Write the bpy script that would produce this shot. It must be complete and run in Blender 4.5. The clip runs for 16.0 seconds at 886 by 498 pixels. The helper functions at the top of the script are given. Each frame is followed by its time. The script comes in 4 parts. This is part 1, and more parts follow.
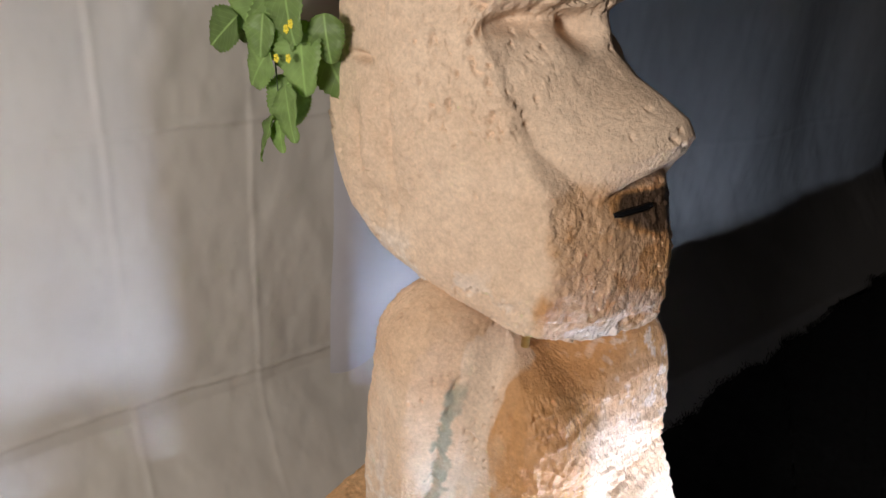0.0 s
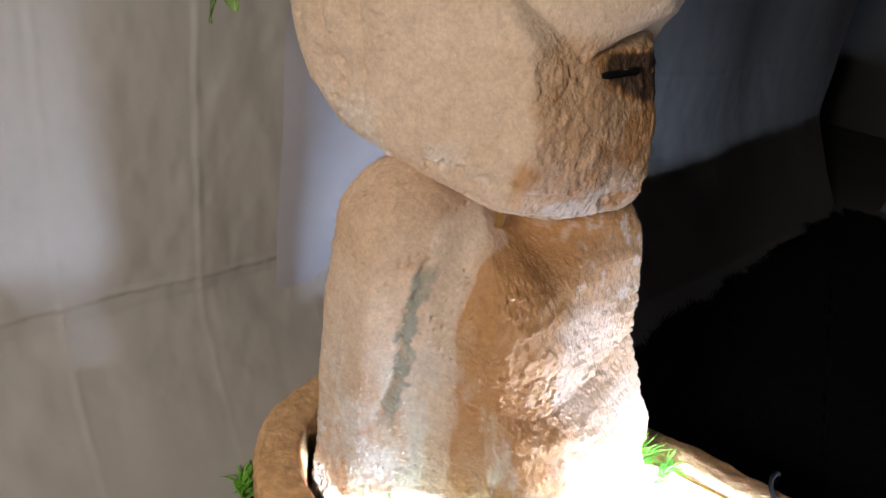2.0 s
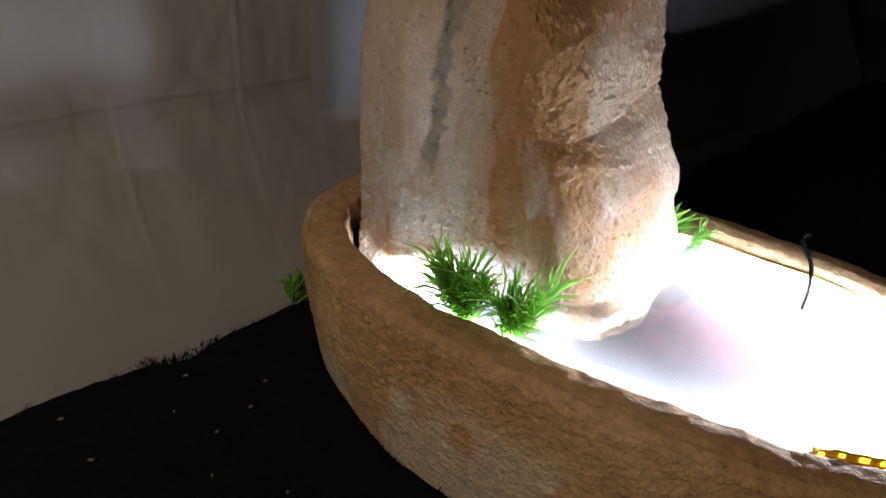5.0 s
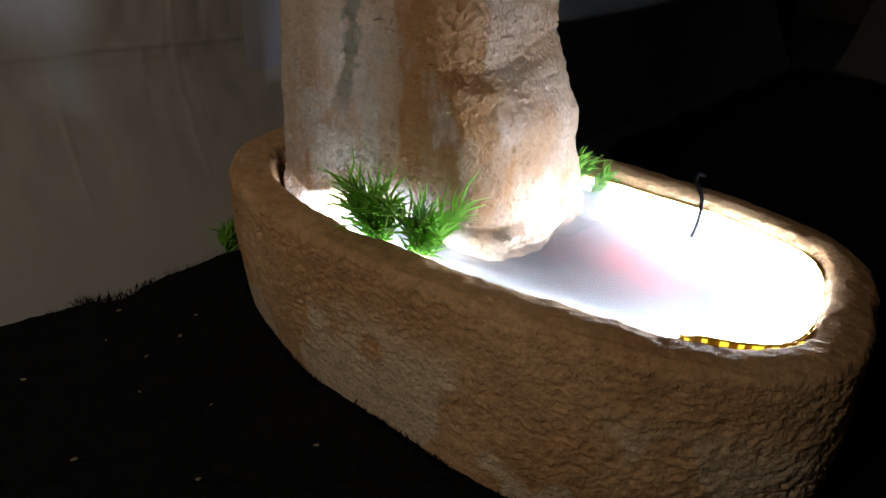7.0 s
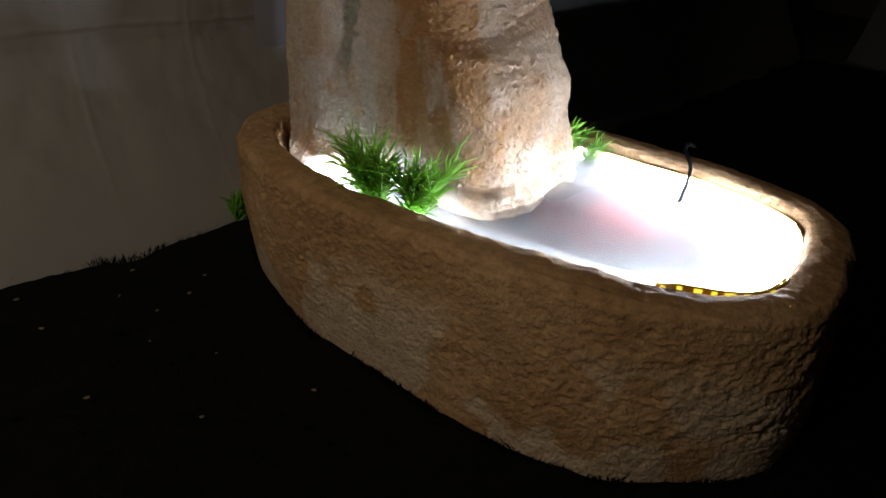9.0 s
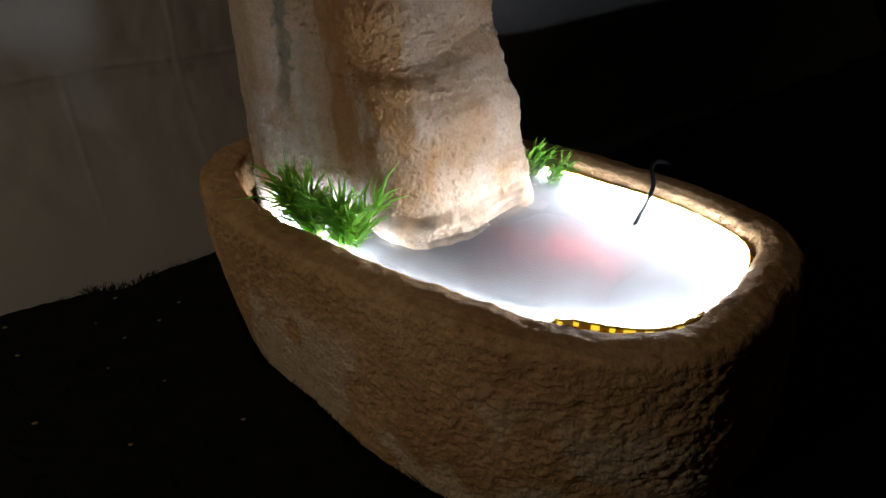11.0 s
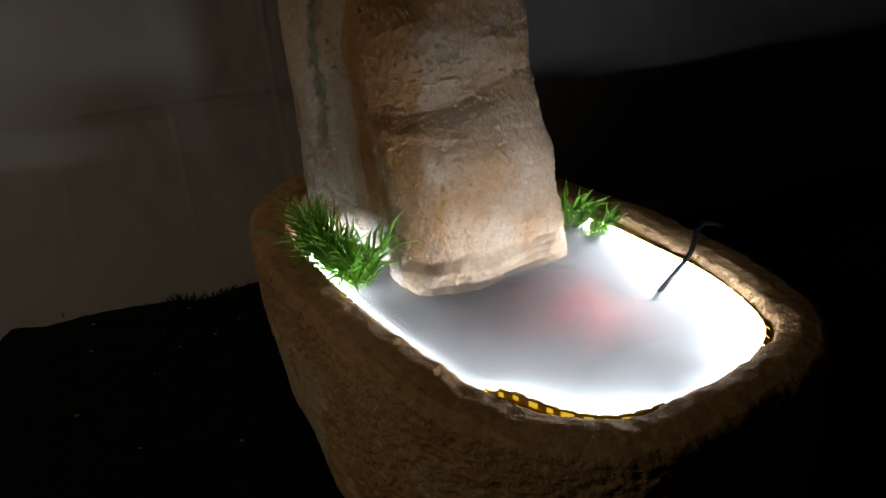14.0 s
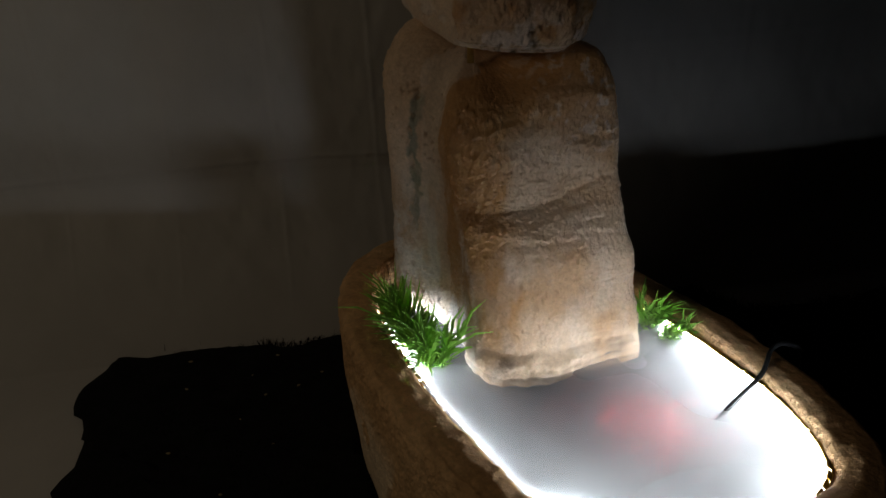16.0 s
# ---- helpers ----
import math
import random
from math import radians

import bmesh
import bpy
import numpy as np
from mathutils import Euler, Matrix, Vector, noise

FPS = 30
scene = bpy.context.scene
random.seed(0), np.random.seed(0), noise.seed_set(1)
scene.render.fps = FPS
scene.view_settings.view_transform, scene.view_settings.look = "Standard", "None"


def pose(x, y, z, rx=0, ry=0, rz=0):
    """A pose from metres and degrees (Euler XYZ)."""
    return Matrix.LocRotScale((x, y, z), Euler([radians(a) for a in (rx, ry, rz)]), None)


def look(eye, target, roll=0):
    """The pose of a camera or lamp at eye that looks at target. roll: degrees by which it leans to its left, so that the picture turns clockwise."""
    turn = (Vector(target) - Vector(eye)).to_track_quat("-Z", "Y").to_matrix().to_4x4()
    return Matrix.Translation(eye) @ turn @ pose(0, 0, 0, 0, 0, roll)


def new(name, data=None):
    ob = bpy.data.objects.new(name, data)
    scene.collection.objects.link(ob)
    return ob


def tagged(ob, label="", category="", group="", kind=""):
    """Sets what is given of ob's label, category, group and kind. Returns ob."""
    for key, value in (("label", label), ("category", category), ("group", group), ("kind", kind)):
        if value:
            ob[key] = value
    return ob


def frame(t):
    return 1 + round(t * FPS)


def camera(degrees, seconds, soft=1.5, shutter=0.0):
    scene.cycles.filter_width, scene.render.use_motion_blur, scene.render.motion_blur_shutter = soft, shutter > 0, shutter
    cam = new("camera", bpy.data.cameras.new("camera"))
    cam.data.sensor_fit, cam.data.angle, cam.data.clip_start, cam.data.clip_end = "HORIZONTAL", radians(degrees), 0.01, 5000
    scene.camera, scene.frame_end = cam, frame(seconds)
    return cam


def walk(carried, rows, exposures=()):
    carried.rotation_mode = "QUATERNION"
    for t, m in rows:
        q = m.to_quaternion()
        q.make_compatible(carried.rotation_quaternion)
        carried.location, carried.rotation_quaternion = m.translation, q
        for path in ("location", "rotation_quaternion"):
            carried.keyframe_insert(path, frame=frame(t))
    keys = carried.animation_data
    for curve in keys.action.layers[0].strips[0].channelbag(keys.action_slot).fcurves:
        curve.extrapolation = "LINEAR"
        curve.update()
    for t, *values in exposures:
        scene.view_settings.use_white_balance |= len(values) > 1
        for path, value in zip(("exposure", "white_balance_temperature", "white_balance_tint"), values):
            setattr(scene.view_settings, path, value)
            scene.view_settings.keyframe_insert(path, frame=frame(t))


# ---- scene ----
cam = camera(59.4, 16.0)
METRES, EYE, TILT, LEAN, TURN = 1.4, 0.96, -25.75, -4.75, 36.0
START = (0.134, -0.643)
ROWS = [
    (0.0, 0.0, 0.0, 0.0, 0.0, 0.0, -0.0),
    (0.5, -0.0066, 0.012, -0.0122, -1.75, -0.94, -0.38),
    (1.0, 0.0015, 0.0168, -0.0164, -3.1, -1.02, -1.08),
    (1.5, -0.0025, 0.0201, -0.0312, -4.67, -1.36, -0.58),
    (2.0, -0.0251, 0.0418, -0.0686, -5.11, -1.94, -1.02),
    (2.5, -0.0373, 0.0424, -0.0939, -4.94, -2.3, -0.15),
    (3.0, -0.0285, 0.0181, -0.1235, -3.22, -2.14, -0.79),
    (3.5, -0.0296, 0.0086, -0.1421, -2.53, -2.15, -1.15),
    (4.0, -0.0325, 0.0106, -0.168, -3.38, -2.75, 1.6),
    (4.5, -0.0355, 0.0063, -0.2043, -3.49, -3.24, 1.99),
    (5.0, -0.0365, 0.0086, -0.2354, -3.29, -4.28, 2.02),
    (7.5, 0.0003, -0.0586, -0.3161, -6.1, -3.38, 2.42),
    (8.0, -0.0085, -0.0656, -0.3282, -5.76, -3.57, 1.71),
    (8.5, -0.0063, -0.0742, -0.3336, -5.46, -3.0, 2.16),
    (9.0, 0.0214, -0.0827, -0.3411, -4.12, -3.08, 2.18),
    (11.5, 0.2127, -0.0604, -0.3171, 7.02, -3.11, 3.0),
    (12.0, 0.2216, -0.0385, -0.3084, 8.84, -4.47, 1.71),
    (12.5, 0.2803, -0.0301, -0.3079, 16.26, -3.67, 0.89),
    (13.0, 0.3412, -0.0255, -0.304, 21.05, -1.88, -1.95),
    (13.5, 0.3673, -0.0271, -0.3087, 21.78, -0.42, -2.01),
    (14.0, 0.3629, -0.0204, -0.3028, 21.39, -0.96, -1.19),
    (14.5, 0.345, -0.0164, -0.2815, 23.0, -0.55, -2.64),
    (15.0, 0.3491, -0.0124, -0.236, 25.28, -0.1, -4.58),
    (15.5, 0.3586, -0.0327, -0.2042, 26.69, 0.36, -5.94),
    (16.0, 0.3816, -0.0476, -0.2365, 28.16, -0.17, -6.5),
]
EXPOSURES = [(0.0, -0.1, 6500, 10), (1.0, -0.15, 6500, 10), (1.5, -0.22, 6500, 10), (2.0, -0.42, 6500, 10), (2.5, -0.7, 6550, 10), (3.0, -1.0, 6600, 10), (3.5, -1.3, 6700, 10),
             (4.0, -1.55, 6800, 10), (4.5, -1.8, 6900, 10), (5.0, -2.0, 7000, 10), (7.5, -2.6, 7100, 9), (9.0, -2.75, 7300, 8), (11.5, -3.25, 7700, 8), (12.5, -3.4, 7800, 8), (13.5, -3.75, 8000, 7), (16.0, -4.0, 8100, 6)]
walk(cam, [(t, pose(START[0], START[1], EYE, TILT, LEAN, TURN) @ pose(METRES * x, METRES * y, METRES * z, 90 + pitch, roll, yaw))
           for t, x, y, z, yaw, pitch, roll in ROWS], EXPOSURES)

# ---- light ----
world = bpy.data.worlds.new("world")
scene.world = world
world.use_nodes = True
world.node_tree.nodes["Background"].inputs[0].default_value = (0.9, 0.93, 1.0, 1)
world.node_tree.nodes["Background"].inputs[1].default_value = 0.015


def area_lamp(name, eye, target, size, power, colour):
    data = bpy.data.lights.new(name, "AREA")
    data.shape, data.size, data.energy, data.color = "DISK", size, power, colour
    ob = new(name, data)
    ob.matrix_world = look(eye, target)
    return ob


LED_POWER = 14600.0
area_lamp("room_lamp", (-0.12, -1.30, 0.96), (-0.22, 0.0, 0.55), 0.36, 15.2, (1.0, 0.92, 0.845))


# ---- noise ----
def hashed(i, j, k, seed):
    h = (i * 374761393 + j * 668265263 + k * 1274126177 + seed * 974711) & 0xFFFFFFFF
    h = ((h ^ (h >> 13)) * 1274126177) & 0xFFFFFFFF
    return ((h ^ (h >> 16)) & 0xFFFF) / 32767.5 - 1.0


def vnoise(p, seed=0):
    """Smooth value noise, -1 to 1, of points (n, 3)."""
    f = np.floor(p)
    i = f.astype(np.int64)
    w = p - f
    w = w * w * (3 - 2 * w)
    out = np.zeros(len(p))
    for a in (0, 1):
        for b in (0, 1):
            for c in (0, 1):
                g = (w[:, 0] if a else 1 - w[:, 0]) * (w[:, 1] if b else 1 - w[:, 1]) * (w[:, 2] if c else 1 - w[:, 2])
                out += g * hashed(i[:, 0] + a, i[:, 1] + b, i[:, 2] + c, seed)
    return out


def fbm(p, freq, octaves=4, seed=0, gain=0.5):
    p = np.asarray(p, float) * np.asarray(freq)
    out, amp = np.zeros(len(p)), 1.0
    for o in range(octaves):
        out += amp * vnoise(p + 17.3 * o, seed + o)
        p, amp = p * 2.03, amp * gain
    return out


def flakes(p, freq, seed):
    """Broken, stepped relief, about -1 to 1, as of chipped cement."""
    n = 2.6 * fbm(p, freq, 3, seed, 0.55)
    f = np.floor(n)
    return (f + ramp(n - f, 0.35, 0.65)) / 2.6 + 0.25 * fbm(p, np.asarray(freq) * 3.1, 2, seed + 3)


def bump01(x, centre, width):
    return np.exp(-((x - centre) / width) ** 2)


def ramp(x, a, b):
    t = np.clip((x - a) / (b - a), 0, 1)
    return t * t * (3 - 2 * t)


# ---- mesh helpers ----
def mesh_of(name, verts, faces, smooth=True):
    me = bpy.data.meshes.new(name)
    me.from_pydata(np.asarray(verts, float).tolist(), [], [tuple(int(i) for i in f) for f in faces])
    if smooth:
        me.polygons.foreach_set("use_smooth", np.ones(len(me.polygons), bool))
    me.update()
    return me


def lattice(nu, nv, closed=True, flip=False):
    """Quads of a grid of nu rows by nv columns; closed joins the last column to the first."""
    u, v = np.meshgrid(np.arange(nu - 1), np.arange(nv if closed else nv - 1), indexing="ij")
    w = (v + 1) % nv
    q = np.stack([u * nv + v, u * nv + w, (u + 1) * nv + w, (u + 1) * nv + v], -1).reshape(-1, 4)
    return q[:, ::-1] if flip else q


def stain_attribute(me, rgb):
    at = me.color_attributes.new("stain", "FLOAT_COLOR", "POINT")
    at.data.foreach_set("color", np.clip(rgb if rgb.shape[1] == 4 else np.column_stack([rgb, np.zeros(len(rgb))]), 0, 1).ravel())


def part(name, me, material, parent=None, label=""):
    if isinstance(me, bmesh.types.BMesh):
        bm, me = me, bpy.data.meshes.new(name)
        bm.to_mesh(me)
        bm.free()
    if material and not me.materials:
        me.materials.append(material)
    ob = new(name, me)
    ob.parent = parent
    return tagged(ob, label)


def thing(name, at, label, category, group="", kind=""):
    ob = new(name)
    ob.location, ob.empty_display_size = at, 0.02
    return tagged(ob, label, category, group, kind)


def tube(points, radius, sides=8):
    """A round tube along points; radius is one number or one for each point."""
    p = np.asarray(points, float)
    r = np.broadcast_to(radius, len(p))
    d = np.gradient(p, axis=0)
    d /= np.linalg.norm(d, axis=1)[:, None] + 1e-9
    a = np.cross(d, np.where(np.abs(d[:, 2:3]) > 0.9, [[1.0, 0, 0]], [[0, 0, 1.0]]))
    a /= np.linalg.norm(a, axis=1)[:, None] + 1e-9
    b = np.cross(d, a)
    t = np.arange(sides) / sides * 2 * np.pi
    v = p[:, None] + r[:, None, None] * (a[:, None] * np.cos(t)[None, :, None] + b[:, None] * np.sin(t)[None, :, None])
    faces = lattice(len(p), sides).tolist() + [list(range(sides))[::-1], list(range((len(p) - 1) * sides, len(p) * sides))]
    return v.reshape(-1, 3), faces


def spline(keys, n):
    """A smooth curve of n points through a few keys."""
    k = np.asarray(keys, float)
    k = np.vstack([2 * k[0] - k[1], k, 2 * k[-1] - k[-2]])
    out = []
    for s in np.linspace(0, len(k) - 3 - 1e-6, n):
        i, f = int(s), s - int(s)
        a, b, c, d = k[i:i + 4]
        out.append(0.5 * (2 * b + (c - a) * f + (2 * a - 5 * b + 4 * c - d) * f * f + (3 * b - a - 3 * c + d) * f ** 3))
    return np.array(out)


# ---- materials ----
def shader(name):
    m = bpy.data.materials.new(name)
    m.use_nodes = True
    return m, m.node_tree.nodes, m.node_tree.links, m.node_tree.nodes["Principled BSDF"]


def noise_node(nodes, links, scale, detail=6, rough=0.6, stretch=None):
    n = nodes.new("ShaderNodeTexNoise")
    n.inputs["Scale"].default_value, n.inputs["Detail"].default_value, n.inputs["Roughness"].default_value = scale, detail, rough
    c = nodes.new("ShaderNodeTexCoord")
    if stretch:
        mp = nodes.new("ShaderNodeMapping")
        mp.inputs["Scale"].default_value = stretch
        links.new(c.outputs["Object"], mp.inputs[0])
        links.new(mp.outputs[0], n.inputs["Vector"])
    else:
        links.new(c.outputs["Object"], n.inputs["Vector"])
    return n.outputs["Fac"]


def blend(nodes, links, fac, a, b, mode="MIX"):
    n = nodes.new("ShaderNodeMix")
    n.data_type, n.blend_type = "RGBA", mode
    for sock, v in ((n.inputs[0], fac), (n.inputs[6], a), (n.inputs[7], b)):
        if isinstance(v, bpy.types.NodeSocket):
            links.new(v, sock)
        else:
            sock.default_value = v if not isinstance(v, tuple) else (*v, 1)
    return n.outputs[2]


def remap(nodes, links, v, a, b, lo=0.0, hi=1.0):
    n = nodes.new("ShaderNodeMapRange")
    links.new(v, n.inputs[0])
    for i, x in enumerate((a, b, lo, hi)):
        n.inputs[1 + i].default_value = x
    return n.outputs[0]


def bump_node(nodes, links, bsdf, heights):
    last = None
    for h, strength, distance in heights:
        n = nodes.new("ShaderNodeBump")
        n.inputs["Distance"].default_value = distance
        if isinstance(strength, bpy.types.NodeSocket):
            links.new(strength, n.inputs["Strength"])
        else:
            n.inputs["Strength"].default_value = strength
        links.new(h, n.inputs["Height"])
        if last:
            links.new(last, n.inputs["Normal"])
        last = n.outputs[0]
    links.new(last, bsdf.inputs["Normal"])


def stone_material(name, dry, dark, wet, pale, moss=(0.20, 0.24, 0.17), stretch=None, stains=True, lumps=0.30, mottle=0.28, crumble=0.0):
    """Cast stone: two shades of dry colour, and where the mesh carries stains: wet, near-black for painted shade, pale
    (limy, and painted glints), mossy.
    """
    m, nodes, links, b = shader(name)
    large = remap(nodes, links, noise_node(nodes, links, 9, 5), 0.35, 0.68)
    fine = noise_node(nodes, links, 240, 5, 0.7, stretch)
    col = blend(nodes, links, large, dry, dark)
    rough = None
    if stains:
        at = nodes.new("ShaderNodeVertexColor")
        at.layer_name = "stain"
        sep = nodes.new("ShaderNodeSeparateColor")
        links.new(at.outputs[0], sep.inputs[0])
        col = blend(nodes, links, remap(nodes, links, sep.outputs[0], 0, 0.85), col, wet)
        # the top of the wet channel goes near-black: shade painted under the nose
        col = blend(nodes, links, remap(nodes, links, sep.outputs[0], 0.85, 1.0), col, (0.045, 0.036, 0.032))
        col = blend(nodes, links, sep.outputs[1], col, pale)
        col = blend(nodes, links, sep.outputs[2], col, moss)
        rough = remap(nodes, links, at.outputs[1], 0.0, 1.0, 0.88, 0.27)
    col = blend(nodes, links, 0.35, col, blend(nodes, links, remap(nodes, links, fine, 0.3, 0.7), (0.55, 0.52, 0.48), (1.35, 1.32, 1.28)), "MULTIPLY")
    mid = remap(nodes, links, noise_node(nodes, links, 75, 5, 0.65), 0.32, 0.68)
    col = blend(nodes, links, mottle, col, blend(nodes, links, mid, (0.64, 0.57, 0.50), (1.30, 1.25, 1.17)), "MULTIPLY")
    links.new(col, b.inputs["Base Color"])
    if rough:
        links.new(rough, b.inputs["Roughness"])
    else:
        b.inputs["Roughness"].default_value = 0.9
    vor = nodes.new("ShaderNodeTexVoronoi")
    vor.feature, vor.inputs["Scale"].default_value, vor.inputs["Randomness"].default_value = "F1", 330, 1.0
    crd = nodes.new("ShaderNodeTexCoord")
    links.new(crd.outputs["Object"], vor.inputs["Vector"])
    patchy = remap(nodes, links, noise_node(nodes, links, 24, 4, 0.6), 0.38, 0.62, 0.15, 1.0)
    mul = nodes.new("ShaderNodeMath")
    mul.operation = "MULTIPLY"
    links.new(vor.outputs["Distance"], mul.inputs[0])
    links.new(patchy, mul.inputs[1])
    mul2 = nodes.new("ShaderNodeMath")
    mul2.operation = "MULTIPLY"
    links.new(mul.outputs[0], mul2.inputs[0])
    links.new(remap(nodes, links, at.outputs[1], 0.0, 0.4, 0.30, 1.0), mul2.inputs[1])
    grain = mul2.outputs[0]
    coarse = []
    if crumble:  # crumbs and pits of a few millimetres on rough faces
        pit = remap(nodes, links, noise_node(nodes, links, 190, 4, 0.62), 0.36, 0.56)
        upward = nodes.new("ShaderNodeSeparateXYZ")
        links.new(nodes.new("ShaderNodeNewGeometry").outputs["True Normal"], upward.inputs[0])
        amount = remap(nodes, links, upward.outputs[2], 0.35, 0.75, crumble, 0.15 * crumble)
        coarse = [(noise_node(nodes, links, 120, 4, 0.6), amount, 0.0045), (pit, amount, 0.0030)]
    bump_node(nodes, links, b, coarse + [(noise_node(nodes, links, 60, 4, 0.6, stretch), lumps, 0.004), (fine, 0.8, 0.0013), (grain, 0.7, -0.0010)])
    return m


def plain_material(name, colour, rough=0.6, var=0.25, scale=40, bump=0.15, metal=0.0):
    m, nodes, links, b = shader(name)
    n = remap(nodes, links, noise_node(nodes, links, scale, 5), 0.3, 0.7)
    lo, hi = tuple(c * (1 - var) for c in colour), tuple(min(1, c * (1 + var)) for c in colour)
    links.new(blend(nodes, links, n, lo, hi), b.inputs["Base Color"])
    b.inputs["Roughness"].default_value, b.inputs["Metallic"].default_value = rough, metal
    if bump:
        bump_node(nodes, links, b, [(noise_node(nodes, links, scale * 3, 5), bump, 0.002)])
    return m


def glow_material(name, colour, strength, base=(0.9, 0.9, 0.85)):
    m, nodes, links, b = shader(name)
    b.inputs["Base Color"].default_value = (*base, 1)
    b.inputs["Emission Color"].default_value = (*colour, 1)
    b.inputs["Emission Strength"].default_value = strength
    return m


STONE = stone_material("statue_stone", (0.73, 0.575, 0.445), (0.66, 0.495, 0.365), (0.50, 0.265, 0.11), (0.80, 0.76, 0.74), (0.31, 0.32, 0.265), lumps=0.08, crumble=0.2)
BASIN = stone_material("basin_stone", (0.84, 0.545, 0.295), (0.72, 0.435, 0.22), (0.54, 0.30, 0.13), (0.90, 0.71, 0.50), lumps=0.06, mottle=0.55, crumble=0.5)
CLOTH = plain_material("cloth", (0.50, 0.47, 0.43), 0.9, 0.06, 6, 0.05)
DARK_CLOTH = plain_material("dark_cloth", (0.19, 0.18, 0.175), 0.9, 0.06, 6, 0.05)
MAT_FLOOR = plain_material("black_mat", (0.005, 0.005, 0.0055), 1.0, 0.5, 60, 0.8)
TUFT = plain_material("black_tuft", (0.005, 0.005, 0.005), 1.0, 0.4, 200, 0)
for m in (MAT_FLOOR, TUFT):  # dull wool, with hardly any sheen
    m.node_tree.nodes["Principled BSDF"].inputs["Specular IOR Level"].default_value = 0.22
ROOM = plain_material("room_wall", (0.18, 0.17, 0.16), 0.9, 0.1, 5, 0.05)

# ---- setting ----
WALL_AT, WALL_WAY = np.array([-0.566, 0.119]), np.array([0.26, 0.966])
WALL_OUT = np.array([0.966, -0.26])


def slab(name, lo, hi, material, label):
    bm = bmesh.new()
    bmesh.ops.create_cube(bm, size=1)
    bmesh.ops.transform(bm, matrix=Matrix.LocRotScale([(a + b) / 2 for a, b in zip(lo, hi)], None, [b - a for a, b in zip(lo, hi)]), verts=bm.verts)
    return tagged(part(name, bm, material), label, "room", kind="structure")


slab("floor", (-2.2, -2.4, -0.06), (2.4, 3.2, -0.008), ROOM, "plain dark floor of the room")
slab("ceiling", (-2.2, -2.4, 2.4), (2.4, 3.2, 2.46), ROOM, "plain ceiling of the room")
slab("wall_west", (-2.26, -2.4, -0.008), (-2.2, 3.2, 2.4), ROOM, "plain grey wall behind the cloth")
slab("wall_east", (2.4, -2.4, -0.008), (2.46, 3.2, 2.4), ROOM, "plain grey wall")
slab("wall_south", (-2.2, -2.46, -0.008), (2.4, -2.4, 2.4), ROOM, "plain grey wall")
slab("wall_north", (-2.2, 3.2, -0.008), (2.4, 3.26, 2.4), ROOM, "plain grey wall")


def hung_cloth(at, way, out, start, stop, height, seed, creases, slack_size, material):
    """Fabric hung as a wall that slants out at its foot and lies on over the floor, with fold creases and slack."""
    ns = 620 if start < 0 else int((stop - start) * 150)
    fine = 400 if start < 0 else 180
    rise = np.concatenate([np.linspace(-0.7, 0, 70, endpoint=False), np.linspace(0, 1.15, fine, endpoint=False), np.linspace(1.15, height, 70)])
    nh = len(rise)
    slope, lean, drop = 0.31, 0.155, 0.27
    S, Hh = np.meshgrid(np.linspace(start, stop, ns), rise, indexing="ij")
    a = np.clip(Hh / slope, 0, 1)
    off = np.clip(-Hh, 0, None) + lean * (1 - a) ** 1.3
    z = drop * a + np.clip(Hh - slope, 0, None)
    q = np.stack([S.ravel(), Hh.ravel(), np.full(S.size, seed * 3.1)], 1)
    slack = slack_size * fbm(q, (1.6, 1.1, 1), 3, seed) + 0.0035 * fbm(q, (8, 5, 1), 3, seed + 4) + 0.0016 * fbm(q, (26, 15, 1), 3, seed + 9) + 0.005 * fbm(np.stack([q[:, 0] + 0.7 * q[:, 1], 0.25 * (q[:, 1] - 0.7 * q[:, 0]), q[:, 2]], 1), 9, 3, seed + 13) * ramp(q[:, 1], 0.6, 0.3)
    for c in creases[0]:
        w = (q[:, 0] + 0.004 * np.sin(q[:, 1] * 4 + c * 9) + 0.0015 * fbm(q, (1, 30, 1), 2, seed + 21) - c) / 0.0055
        slack += (0.0009 + 0.0008 * fbm(q, (3, 5, 1), 2, seed + 22)) * (w * np.exp(-w * w) + 0.5 * np.exp(-w * w))
    for c in creases[1]:
        w = (q[:, 1] + 0.006 * np.sin(q[:, 0] * 5) + 0.0015 * fbm(q, (30, 1, 1), 2, seed + 23) - c) / 0.0055
        slack += (0.0020 + 0.0012 * fbm(q, (5, 3, 1), 2, seed + 24)) * (w * np.exp(-w * w) + 0.5 * np.exp(-w * w))
    slack += 0.016 * ramp(q[:, 0], 0.35, 0.8) * np.sin(q[:, 0] * 11 + q[:, 1] * 2.2) * ramp(q[:, 1], 0.1, 0.5)
    o = off.ravel() + slack * ramp(q[:, 1], 0.0, 0.2)
    xy = np.array(at) + q[:, :1] * np.array(way) + o[:, None] * np.array(out)
    v = np.column_stack([xy, z.ravel() - 0.006 * ramp(q[:, 1], 0.04, -0.02)])
    me = mesh_of("backdrop", v, lattice(ns, nh, False, True))
    return part("backdrop", me, material)


